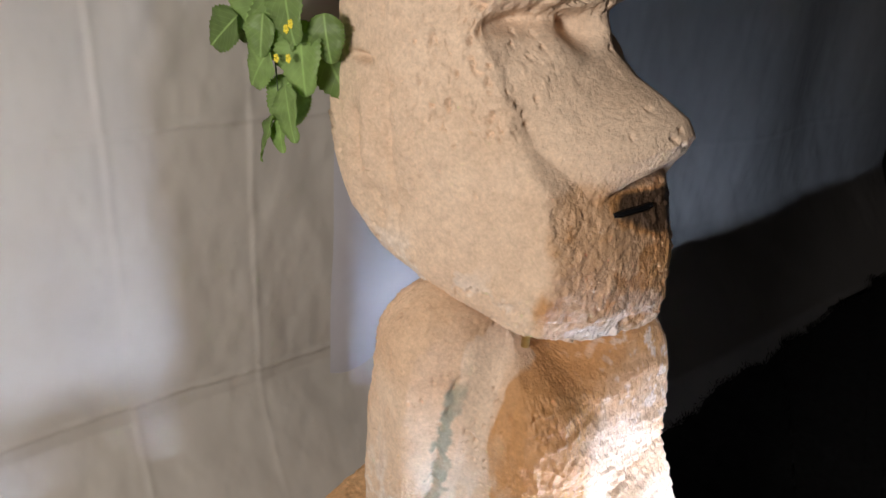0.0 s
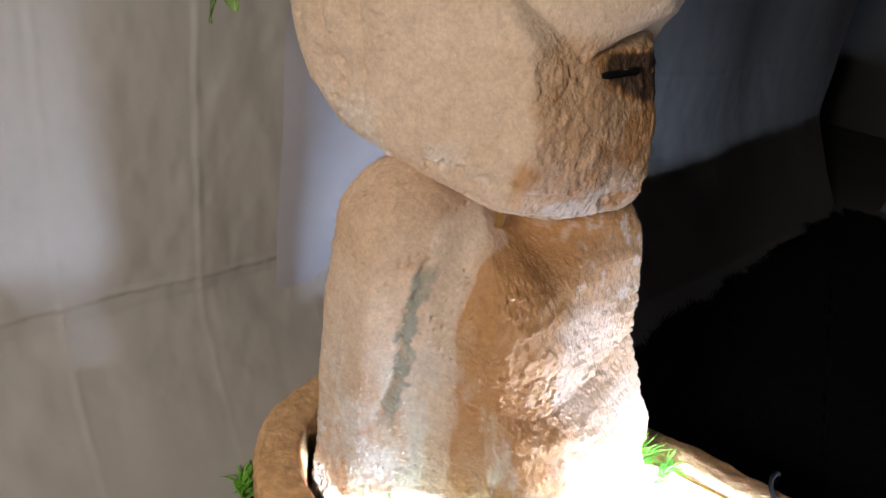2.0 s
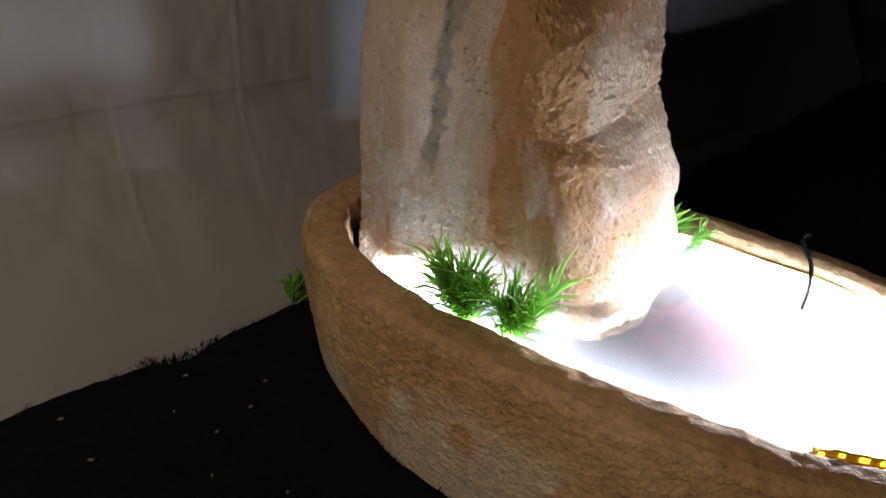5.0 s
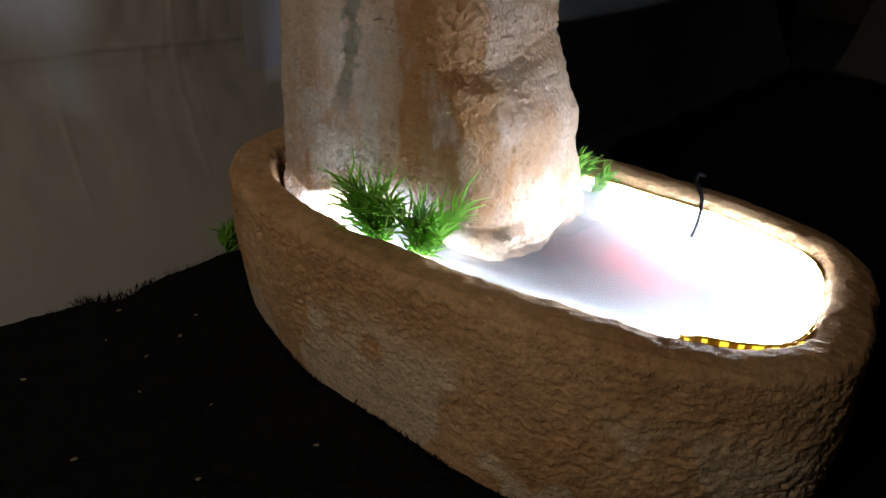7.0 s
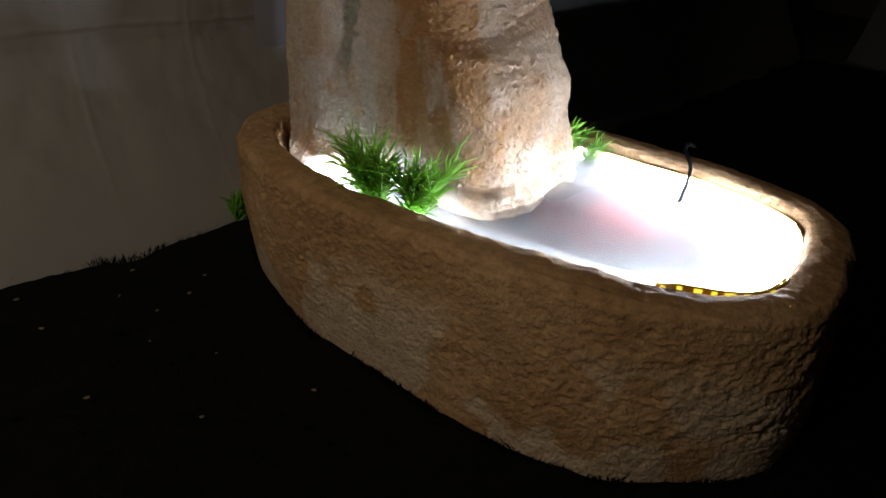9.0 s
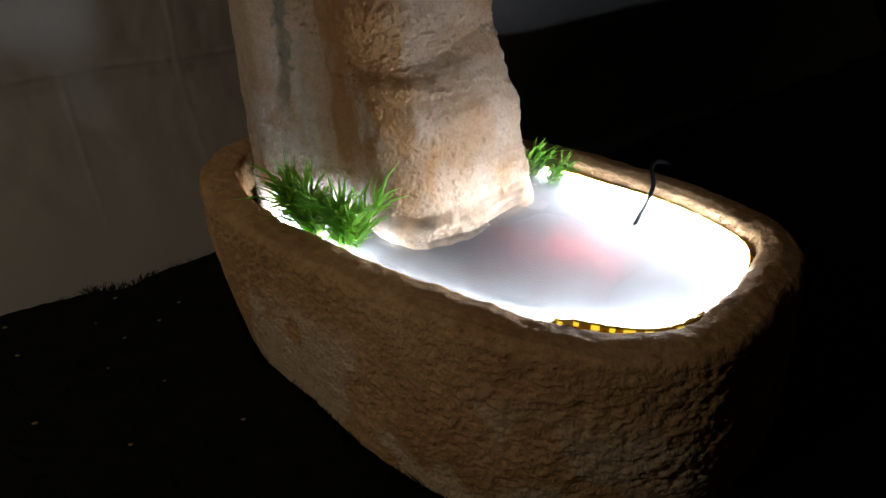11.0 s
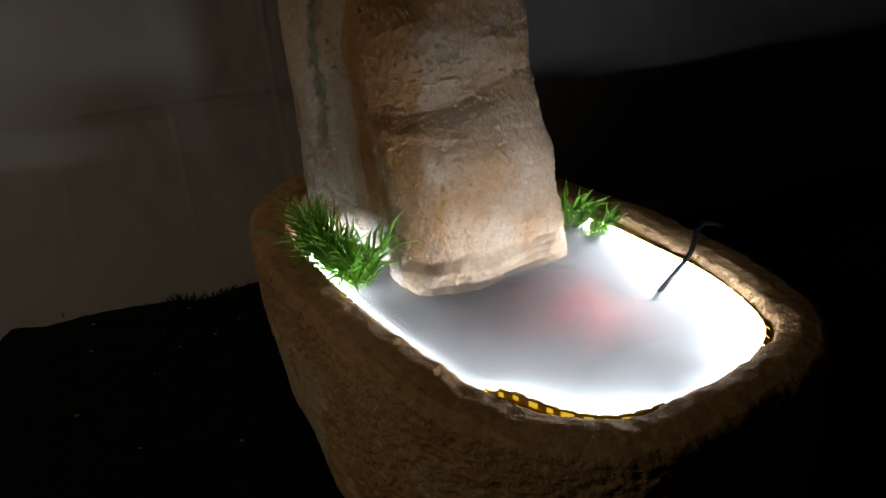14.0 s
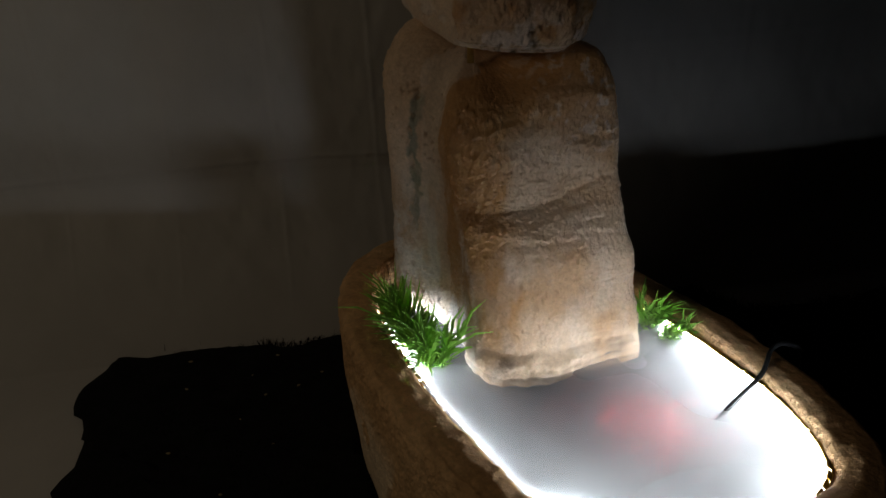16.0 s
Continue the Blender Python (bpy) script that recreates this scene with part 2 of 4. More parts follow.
tagged(hung_cloth(WALL_AT, WALL_WAY, WALL_OUT, -1.5, 0.17, 2.3, 5, ((-0.86, -0.677, -0.494, -0.31, -0.127, 0.056), (0.327, 0.70, 1.10)), 0.010, CLOTH),
       "creased beige cloth backdrop hung as a wall", "backdrop", kind="structure")
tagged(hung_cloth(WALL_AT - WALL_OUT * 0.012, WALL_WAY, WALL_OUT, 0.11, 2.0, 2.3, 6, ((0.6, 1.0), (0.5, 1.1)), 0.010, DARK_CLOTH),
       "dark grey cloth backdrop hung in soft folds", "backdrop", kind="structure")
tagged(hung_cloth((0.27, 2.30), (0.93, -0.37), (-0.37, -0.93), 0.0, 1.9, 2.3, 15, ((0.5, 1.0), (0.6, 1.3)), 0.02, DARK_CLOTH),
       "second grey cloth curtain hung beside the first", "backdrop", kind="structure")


MAT_CORNERS = np.array([(-0.618, -0.512), (-0.538, -0.33), (-0.497, -0.235), (-0.452, -0.05), (-0.40, 0.30), (-0.33, 0.54), (-0.21, 0.57), (-0.16, 0.75), (-0.08, 1.1), (-0.02, 1.4), (0.12, 2.05), (1.7, 1.9), (1.7, -1.3), (0.3, -0.74), (-0.27, -0.61), (-0.50, -0.575)])


def mat_edge(n):
    c = np.vstack([MAT_CORNERS, MAT_CORNERS[:1]])
    d = np.concatenate([[0], np.cumsum(np.linalg.norm(np.diff(c, axis=0), axis=1))])
    s = np.linspace(0, d[-1], n, endpoint=False)
    e = np.stack([np.interp(s, d, c[:, 0]), np.interp(s, d, c[:, 1])], 1)
    j = np.column_stack([s, s * 0, s * 0])
    out = np.stack([fbm(j, (16, 1, 1), 4, 21), fbm(j, (16, 1, 1), 4, 22)], 1) * 0.015
    return e + out


edge = mat_edge(500)
mid = np.array([0.3, -0.1])
rings = [mid + (edge - mid) * f for f in np.linspace(0.02, 1, 60)]
mv = np.concatenate(rings)
mz = 0.006 + 0.004 * fbm(np.column_stack([mv, mv[:, 0] * 0]), (30, 30, 1), 4, 31)
mz[-500:] = 0.001
mat = part("mat", mesh_of("mat", np.column_stack([mv, mz]), lattice(60, 500)), MAT_FLOOR)
tagged(mat, "black shaggy mat with a ragged edge on the floor", "mat")

# ---- basin ----
RIM = 0.205


def oval(t, ax, ay, n):
    c, s = np.cos(t), np.sin(t)
    r = (np.abs(c / ax) ** n + np.abs(s / ay) ** n) ** (-1 / n)
    return np.stack([r * c, r * s], -1)


def trough(t):
    """The outline of the rim: squarer at its far front, rounder at the back."""
    q = oval(t, 0.40, 0.230, 3.0)
    wide = oval(t, 0.398, 0.240, 3.1)
    back = oval(t, 0.416, 0.230, 2.5)
    f = ramp(t % (2 * np.pi), 0.0, 0.4) * ramp(t % (2 * np.pi), 2.4, 1.2)
    q = q + (wide - q) * np.asarray(f)[..., None]
    q = q + (back - q) * ramp(-np.cos(t), -0.15, 0.35)[..., None]
    return q


def inset(t, depth):
    """The rim's outline moved inwards."""
    o = trough(t)
    d = trough(t + 1e-3) - trough(t - 1e-3)
    n = np.stack([d[:, 1], -d[:, 0]], 1)
    return o - depth * n / np.linalg.norm(n, axis=1)[:, None]


def basin():
    """A long trough of cast stone with rounded ends, a broad smooth rim and rough sides."""
    nt = 900
    # even steps along the outline
    tt = np.linspace(0, 2 * np.pi, 4000)
    o = trough(tt)
    d = np.concatenate([[0], np.cumsum(np.linalg.norm(np.diff(o, axis=0), axis=1))])
    t = np.interp(np.linspace(0, d[-1], nt, endpoint=False), d, tt)
    rows = []
    prof = []
    for z in np.linspace(0, RIM - 0.014, 130):
        f = z / RIM
        prof.append((0.004 * np.sin(f * np.pi), z, 0))
    for a in np.linspace(0.1, 1, 10):
        prof.append((-0.012 * (1 - np.cos(a * np.pi / 2)), RIM - 0.014 + 0.014 * np.sin(a * np.pi / 2), 0.6 * a))
    for a in np.linspace(0.1, 0.9, 12):
        prof.append((-0.012 - a * 0.032, RIM + 0.002 * np.sin(a * np.pi), 1))
    for a in np.linspace(0.1, 1, 8):
        prof.append((-0.044 - 0.008 * np.sin(a * np.pi / 2), RIM - 0.008 * (1 - np.cos(a * np.pi / 2)), 1))
    for z in np.linspace(RIM - 0.012, 0.045, 24):
        prof.append((-0.052 - 0.03 * (RIM - z) / RIM, z, 0.4))
    for a in np.linspace(0.2, 0.98, 12):
        prof.append((-0.076 - a * 0.148, 0.045, 0.3))
    prof = np.array(prof)
    outline = trough(t)
    nrm = np.gradient(outline, axis=0)
    nrm = np.stack([nrm[:, 1], -nrm[:, 0]], 1)
    nrm /= np.linalg.norm(nrm, axis=1)[:, None]
    v = np.empty((len(prof), nt, 3))
    v[..., :2] = outline[None] + prof[:, 0][:, None, None] * nrm[None]
    v[..., 2] = prof[:, 1][:, None]
    p = v.reshape(-1, 3)
    foot = np.clip(1 - p[:, 2] / RIM, 0, 1) * np.repeat(prof[:, 2] < 0.1, nt)
    p[:, 1] -= foot * 0.028 * ramp(-p[:, 1], 0.02, 0.2) * ramp(p[:, 0], -0.09, 0.09) * ramp(p[:, 0], 0.36, 0.2)
    p[:, :2] -= np.tile(nrm, (len(prof), 1)) * (foot ** 1.3 * 0.026 * ramp(-p[:, 0], 0.10, 0.30))[:, None]
    side = np.repeat(prof[:, 2] < 0.1, nt)
    smooth = np.repeat(prof[:, 2], nt)
    big = fbm(p, 5, 3, 40) * 0.006
    zone = 0.45 + 0.55 * ramp(fbm(p, 6, 3, 45) + 1.2 * (p[:, 0] + 0.05) + 2.0 * (p[:, 2] - 0.12), -0.45, 0.35)
    crumbs = 0.0009 * flakes(p, (44, 44, 60), 44) + 0.0008 * fbm(p, (70, 70, 90), 3, 47, 0.6) + 0.0017 * fbm(p, (150, 150, 180), 2, 46, 0.6)
    cracks = 0.55 * ramp(fbm(p, (20, 20, 60), 4, 51, 0.6), 0.50, 0.85) + ramp(fbm(p, (55, 55, 75), 3, 48, 0.6), 0.55, 0.85)
    strata = fbm(p, (16, 16, 34), 3, 43, 0.5)
    amount = big + np.where(side, zone * (crumbs - 0.0022 * cracks) + 0.0006 * strata, 0.0010 * (1.2 - smooth) * strata + 0.0006 * fbm(p, 160, 2, 55) + 0.0024 * fbm(p, 34, 4, 49) + 0.0013 * flakes(p, 55, 50))
    n3 = np.tile(nrm, (len(prof), 1))
    fade = 0.4 + 0.6 * ramp(p[:, 2], 0.01, 0.08)
    p[:, :2] += n3 * (amount * fade)[:, None]
    p[:, 2] += np.where(smooth > 0.5, 0.0018 * fbm(p, 22, 4, 52) + 0.0006 * fbm(p, 130, 2, 53), 0)
    p[:, 2] = np.maximum(p[:, 2], 0.0)
    faces = lattice(len(prof), nt).tolist() + [list(range((len(prof) - 1) * nt, len(prof) * nt))]
    me = mesh_of("basin", p, faces)
    patch = ramp(fbm(p, (9, 9, 8), 3, 60) + 0.35 * ramp(p[:, 2], 0.08, 0.02), 0.05, 0.22) * ramp(p[:, 2], 0.16, 0.10) * np.where(side, 1, 0)
    damp = ramp(fbm(p, 6, 3, 64), -0.1, 0.6) * 0.5
    stain_attribute(me, np.stack([damp * (1 - patch), patch * 0.9, p[:, 2] * 0, 0.15 * damp], 1))
    return part("basin", me, BASIN)


tagged(basin(), "long oval trough of brown cast stone with rough sides", "fountain basin")


# ---- statue ----
def loft(levels, corner_table, per_edge, soften):
    """Rows of points round a rounded polygon whose corners change with height."""
    z = np.asarray(levels)
    rows = []
    for zz in z:
        c = np.array(corner_table(zz))
        nxt = np.roll(c, -1, 0)
        ring = np.concatenate([a + (b - a) * np.linspace(0, 1, n, endpoint=False)[:, None] for a, b, n in zip(c, nxt, per_edge)])
        k = np.fft.fftfreq(len(ring)) * len(ring)
        g = np.exp(-0.5 * (k * soften * 2 * np.pi / len(ring)) ** 2)
        ring = np.stack([np.fft.ifft(np.fft.fft(ring[:, i]) * g).real for i in (0, 1)], 1)
        rows.append(np.column_stack([ring, np.full(len(ring), zz)]))
    return np.array(rows)


def ring_normals(v):
    d = np.roll(v, -1, 1) - np.roll(v, 1, 1)
    n = np.stack([d[..., 1], -d[..., 0], np.zeros(d.shape[:2])], -1)
    return n / (np.linalg.norm(n, axis=-1, keepdims=True) + 1e-9)


def torso():
    """Upright block: broad chest that flares to the foot, grooved flank, rounded top."""
    zt = [0.03, 0.16, 0.20, 0.234, 0.27, 0.30, 0.33, 0.366, 0.40, 0.43, 0.465, 0.516, 0.60]
    dx = [0.085, 0.078, 0.070, 0.064, 0.054, 0.048, 0.036, 0.020, 0.0, -0.004, -0.005, -0.013, -0.03]

    def corners(z):
        f = np.interp(z, zt, dx)
        low = np.interp(z, [0.16, 0.34], [1, 0])
        return [(-0.108 + 0.95 * f, -0.088 - 0.018 * low), (-0.070 + f, -0.056 - 0.006 * low), (-0.057 + f, 0.02), (-0.043 + f, 0.122),
                (-0.26, 0.135), (-0.334 + 0.008 * ramp(z, 0.40, 0.52), -0.078), (-0.250, -0.115), (-0.174, -0.070)]

    body = np.linspace(0.03, 0.50, 290)
    v = loft(body, corners, (40, 50, 60, 120, 80, 70, 60, 50), 9)
    # rounded top that falls towards the chest
    cap = []
    ring = v[-1]
    centre = np.array([-0.20, -0.01])
    for a in np.linspace(0.02, 1, 60):
        f = np.cos(a * np.pi / 2) ** 0.70 if a < 1 else 0.01
        r = ring.copy()
        r[:, :2] = centre + (ring[:, :2] - centre) * max(f, 0.01)
        r[:, 2] = 0.50 + 0.092 * np.sin(a * np.pi / 2)
        cap.append(r)
    v = np.concatenate([v, np.array(cap)])
    v[..., 2] -= 0.074 * ramp(v[..., 0], -0.29, -0.12) * ramp(v[..., 1], 0.11, -0.01) * ramp(v[..., 2], 0.32, 0.50)
    rows, cols = v.shape[:2]
    n = ring_normals(v)
    p, nn = v.reshape(-1, 3), n.reshape(-1, 3)
    idx = np.tile(np.arange(cols), rows)
    front = ramp(idx, 158, 140) * ramp(idx, -4, 8)
    z = p[:, 2]
    top = ramp(z, 0.52, 0.56)
    # chest: ledges across; everywhere lumps and grit
    push = 0.006 * fbm(p, 9, 3, 70) * (1 - top)
    push += front * (0.0030 * fbm(p, (6, 6, 38), 3, 72, 0.5) + 0.0010 * fbm(p, (26, 26, 75), 3, 76, 0.55) + 0.0007 * flakes(p, (24, 24, 70), 73))
    worn = 0.35 + 0.8 * ramp(fbm(p, 10, 3, 74), -0.3, 0.5) + 0.3 * front
    push += worn * (0.0003 * fbm(p, 60, 2, 75, 0.5) + 0.0009 * fbm(p, 230, 2, 78, 0.7) + (0.0014 + 0.0006 * front) * ramp(fbm(p, 205, 3, 79), 0.25, 0.60))
    pits = ramp(fbm(p, (150, 150, 170), 2, 80), 0.60, 0.80) * ramp(fbm(p, (16, 16, 9), 2, 81), -0.3, 0.25)
    push -= 0.0050 * pits * (1 - 0.75 * front)
    # narrow crack down the flank, and the hollow in front of it
    crack_x = np.interp(z, [0.29, 0.50], [-0.224, -0.206]) + 0.0025 * fbm(p * [0, 0, 1], 45, 3, 82)
    on_flank = (p[:, 1] < -0.02)
    crack = bump01(p[:, 0], crack_x, 0.0042) * ramp(fbm(p, (130, 130, 80), 3, 83), -0.5, 0.3) * ramp(z, 0.285, 0.33) * ramp(z, 0.515, 0.495) * on_flank
    branch = bump01(z, 0.497 + 0.006 * fbm(p * [1, 0, 0], 60, 3, 85), 0.0018) * ramp(p[:, 0], -0.262, -0.25) * ramp(p[:, 0], -0.175, -0.19) * on_flank * ramp(fbm(p, 60, 3, 91), -0.4, 0.2)
    push -= 0.0055 * crack + 0.0025 * branch
    hollow = bump01(p[:, 0] - 0.5 * np.interp(z, zt, dx), -0.134, 0.022) * on_flank * ramp(z, 0.52, 0.42)
    push -= 0.007 * hollow
    foot_z = z + 0.006 * fbm(p, 26, 4, 84) - 0.02 * (p[:, 1] - 0.02)
    push -= 0.006 * bump01(foot_z, 0.203, 0.0030) * front * ramp(fbm(p, 18, 2, 92), -0.5, 0.1)
    push += ramp(foot_z, 0.203, 0.188) * front * (0.004 + 0.014 * ramp(p[:, 1], 0.05, -0.06) * (0.7 + 0.9 * fbm(p, 22, 3, 86)))
    p += nn * push[:, None]
    p[:, 2] += top * (0.004 * fbm(p, 20, 3, 88) + 0.001 * fbm(p, 150, 3, 89))
    faces = lattice(rows, cols).tolist() + [list(range((rows - 1) * cols, rows * cols)), list(range(cols))[::-1]]
    rag = 0.012 * fbm(p, (40, 40, 12), 4, 90)
    stripe = ramp(p[:, 0] + rag, -0.208, -0.202) * ramp(p[:, 0] + rag, -0.156, -0.162) * on_flank
    brown = (ramp(p[:, 0] + 0.6 * rag, -0.176, -0.158) * ramp(p[:, 1] + 2.0 * rag - 1.2 * np.clip(z - 0.45, 0, 0.08), -0.02, -0.068)) * ramp(z + 2 * rag, 0.16, 0.30)
    chest_wet = front * (0.26 + 0.34 * ramp(fbm(p, (14, 14, 10), 4, 93), -0.2, 0.6)) + ramp(p[:, 0], -0.15, -0.11) * ramp(z + 2 * rag, 0.42, 0.50) * 0.45
    streak = (1 - front) * on_flank * 0.40 * ramp(fbm(p, (38, 38, 12), 4, 99), 0.0, 0.7) * ramp(z, 0.52, 0.40)
    lime_glints = ramp(fbm(p, (42, 42, 20), 4, 95), -0.15, 0.65) * ramp(z, 0.46, 0.27) * (0.75 - 0.60 * front) + front * 0.5 * ramp(fbm(p, 120, 3, 96), 0.25, 0.6) * ramp(p[:, 1], -0.02, 0.08) * ramp(z, 0.40, 0.48)
    # low on the arm: pale crystals and wet glints, the glints painted as specks
    lime_glints = lime_glints + 0.55 * ramp(fbm(p, 150, 2, 94), 0.0, 0.35) * ramp(z + 2 * rag, 0.38, 0.27) * ramp(p[:, 0], -0.20, -0.225)
    moss = np.clip(0.95 * ramp(np.abs(p[:, 0] - crack_x - 0.003) + 0.004 * fbm(p, 110, 3, 87), 0.0095, 0.0045) * ramp(z, 0.285, 0.33) * ramp(z, 0.505, 0.48) * on_flank * (0.62 + 0.38 * ramp(fbm(p, 40, 3, 98), -0.7, 0.0)), 0, 1)
    yellow = 0.30 * ramp(z + rag, 0.44, 0.5) * (p[:, 0] < -0.16)
    stains = (np.stack([np.clip(0.80 * brown + chest_wet + yellow + streak, 0, 0.85) * (1 - 0.4 * stripe), np.clip(0.18 * stripe + lime_glints, 0, 0.9), moss,
                        np.clip((0.72 * front + 0.95 * ramp(z, 0.44, 0.26) * (1 - front) + 0.25 * brown) * (0.7 + 0.6 * fbm(p, 25, 3, 97)) * ramp(z, 0.54, 0.46), 0, 1)], 1))
    return p, faces, stains


HEAD_Y = 0.03


def head():
    """Long carved stone head: flat cheeks, broad nose, hollow eyes, slot of a mouth."""
    zs = [0.556, 0.58, 0.61, 0.65, 0.69, 0.72, 0.75, 0.80, 0.84, 0.87, 0.95, 1.02]
    xf = [-0.12, -0.078, -0.066, -0.068, -0.080, -0.090, -0.120, -0.150, -0.175, -0.165, -0.165, -0.19]
    xb = [-0.350, -0.382, -0.408, -0.424, -0.437, -0.441, -0.438, -0.430, -0.426, -0.426, -0.415, -0.38]
    hw = [0.078, 0.092, 0.097, 0.098, 0.100, 0.102, 0.102, 0.100, 0.098, 0.098, 0.095, 0.08]

    def corners(z):
        f, b, w = (np.interp(z, zs, q) for q in (xf, xb, hw))
        m = 0.62 * b + 0.38 * f
        y = HEAD_Y
        return [(f + 0.004, y + 0.02), (f - 0.010, y + 0.55 * w), (f - 0.05, y + 0.95 * w), (m, y + w), (b, y + 0.72 * w), (b, y - 0.72 * w), (m, y - w), (f - 0.062, y - 0.95 * w), (f - 0.022, y - 0.45 * w)]

    levels = np.linspace(0.572, 1.02, 230)
    v = loft(levels, corners, (55, 40, 60, 40, 60, 45, 140, 75, 75), 6)

    def closed(ring, depth, sign, n, centre):
        out = []
        for a in np.linspace(0.03, 1, n):
            r = ring.copy()
            r[:, :2] = centre + (ring[:, :2] - centre) * max(np.cos(a * np.pi / 2) ** 0.55, 0.01)
            r[:, 2] = ring[:, 2] + sign * depth * np.sin(a * np.pi / 2)
            out.append(r)
        return np.array(out)

    under = closed(v[0], 0.010, -1, 40, np.array([-0.21, HEAD_Y]))[::-1]
    over = closed(v[-1], 0.05, 1, 30, np.array([-0.27, HEAD_Y]))
    v = np.concatenate([under, v, over])
    rows, cols = v.shape[:2]
    n = ring_normals(v)
    p, nn = v.reshape(-1, 3), n.reshape(-1, 3)
    x, y, z = p.T.copy()
    dy = y - HEAD_Y
    ahead = ramp(x, -0.26, -0.2)
    # nose: a broad wedge with a flat underside
    nz = z + 0.026 * np.clip(np.abs(dy) / 0.06, 0, 1) ** 1.3
    nose_x = np.interp(nz, [0.722, 0.733, 0.743, 0.754, 0.770, 0.785, 0.798, 0.812, 0.832, 0.87], [-0.14, -0.100, -0.077, -0.066, -0.060, -0.070, -0.094, -0.126, -0.152, -0.165])
    nose_w = np.interp(nz, [0.735, 0.775, 0.84, 0.87], [0.062, 0.084, 0.085, 0.05])
    wedge = np.clip(1 - (np.abs(dy) / nose_w) ** 1.7, 0, 1)
    grow = np.clip(nose_x - x, 0, None) * wedge * ahead * (nz > 0.722) * (nz < 0.88)
    p[:, 0] += grow
    p[:, 2] += (0.017 - 0.034 * np.clip((x + 0.37) / 0.27, 0, 1)) * ramp(z, 0.66, 0.575)
    worn = 0.25 + 0.9 * ramp(fbm(p, 9, 3, 102), -0.1, 0.6)
    push = 0.004 * fbm(p, 8, 3, 100) + worn * (0.0021 * fbm(p, 45, 3, 103, 0.55) + 0.0007 * fbm(p, 160, 2, 106, 0.5))
    push += 0.0005 * fbm(p, (60, 60, 9), 3, 113) * ramp(fbm(p, 6, 2, 114), -0.2, 0.4)
    push += 0.0024 * ramp(flakes(p, (40, 40, 50), 115), 0.25, 0.45) * worn + 0.0004 * flakes(p, (75, 75, 60), 117)
    snout = ramp(x, -0.15, -0.12) * ramp(z, 0.74, 0.72)
    nose = ramp(x, -0.20, -0.16) * ramp(z, 0.722, 0.738)
    push *= 1 - 0.65 * nose
    push += snout * (0.0006 * fbm(p, (85, 85, 60), 3, 116, 0.5) + 0.0011 * ramp(fbm(p, 120, 2, 118), 0.25, 0.55))
    chin = ramp(z, 0.66, 0.58) * ramp(x, -0.2, -0.12)
    push += chin * (0.0016 * fbm(p, 100, 3, 108, 0.65) + 0.0030 * flakes(p, 60, 109) * ramp(z, 0.61, 0.58))
    push -= 0.0055 * ramp(fbm(p, (110, 110, 130), 2, 110), 0.55, 0.78) * ramp(fbm(p, (13, 13, 9), 2, 111), -0.25, 0.25)
    for side in (-1, 1):
        on = (np.sign(dy) == side)
        ys = np.abs(dy)
        push -= on * 0.020 * np.exp(-((p[:, 0] + 0.216) / 0.017) ** 2 - ((z - 0.847 - 0.25 * (p[:, 0] + 0.22)) / 0.0075) ** 2)
        push -= on * 0.040 * np.exp(-((ys - 0.028) / 0.013) ** 2 - ((z - 0.846) / 0.014) ** 2) * (x > -0.26)
        push -= on * 0.010 * np.exp(-((ys - 0.055) / 0.03) ** 2 - ((z - 0.856) / 0.012) ** 2) * (x > -0.26)
        push += on * (0.006 * np.exp(-((z - 0.872) / 0.010) ** 2) + 0.006 * fbm(p, 85, 3, 112) * np.exp(-((z - 0.866) / 0.016) ** 2)) * ramp(x, -0.27, -0.24)
        push -= on * 0.010 * bump01(x, -0.384 + 0.12 * (0.75 - z), 0.006) * ramp(z, 0.665, 0.69) * ramp(z, 0.745, 0.73)
        push -= on * 0.013 * np.exp(-((x + 0.376) / 0.018) ** 2 - ((z - 0.792) / 0.005) ** 2)
        push += on * 0.006 * bump01(x, -0.360, 0.012) * ramp(z, 0.65, 0.68) * ramp(z, 0.78, 0.75)
        push -= on * (0.005 + 0.003 * fbm(p, (30, 30, 60), 3, 119)) * bump01(x, -0.325 + 0.1 * (0.7 - z), 0.005) * ramp(z, 0.60, 0.63) * ramp(z, 0.80, 0.77)
    p += nn * push[:, None]
    faces = lattice(rows, cols).tolist() + [list(range(cols))[::-1], list(range((rows - 1) * cols, rows * cols))]
    rag = 0.012 * fbm(p, (30, 30, 14), 4, 120)
    muzzle = ramp(x + rag, -0.145, -0.125) * ramp(z + rag, 0.735, 0.72) * ramp(z, 0.56, 0.60)
    # wet mouth and the nose's shadow over it, painted together as near-black
    mouth_shade = 0.98 * ramp(np.sqrt(((dy - 0.02) / 0.10) ** 2 + ((z - 0.704) / 0.045) ** 2) + 14 * rag, 1.1, 0.65) * (x > -0.2) * ramp(z, 0.724, 0.710)
    stains = (np.stack([np.maximum(np.clip(0.5 * muzzle + 0.45 * muzzle * ramp(fbm(p, 40, 4, 123), -0.1, 0.6), 0, 0.82), mouth_shade), 0.5 * ramp(fbm(p, 35, 4, 126), 0.15, 0.5) * ramp(z, 0.64, 0.58), 0.0 * x, np.clip(0.8 * muzzle + 0.7 * ramp(z, 0.61, 0.58), 0, 1)], 1))
    return p, faces, stains


def statue():
    a, b = torso(), head()
    n = len(a[0])
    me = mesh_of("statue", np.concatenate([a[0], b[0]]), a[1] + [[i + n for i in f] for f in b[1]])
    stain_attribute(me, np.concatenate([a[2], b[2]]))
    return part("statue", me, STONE)


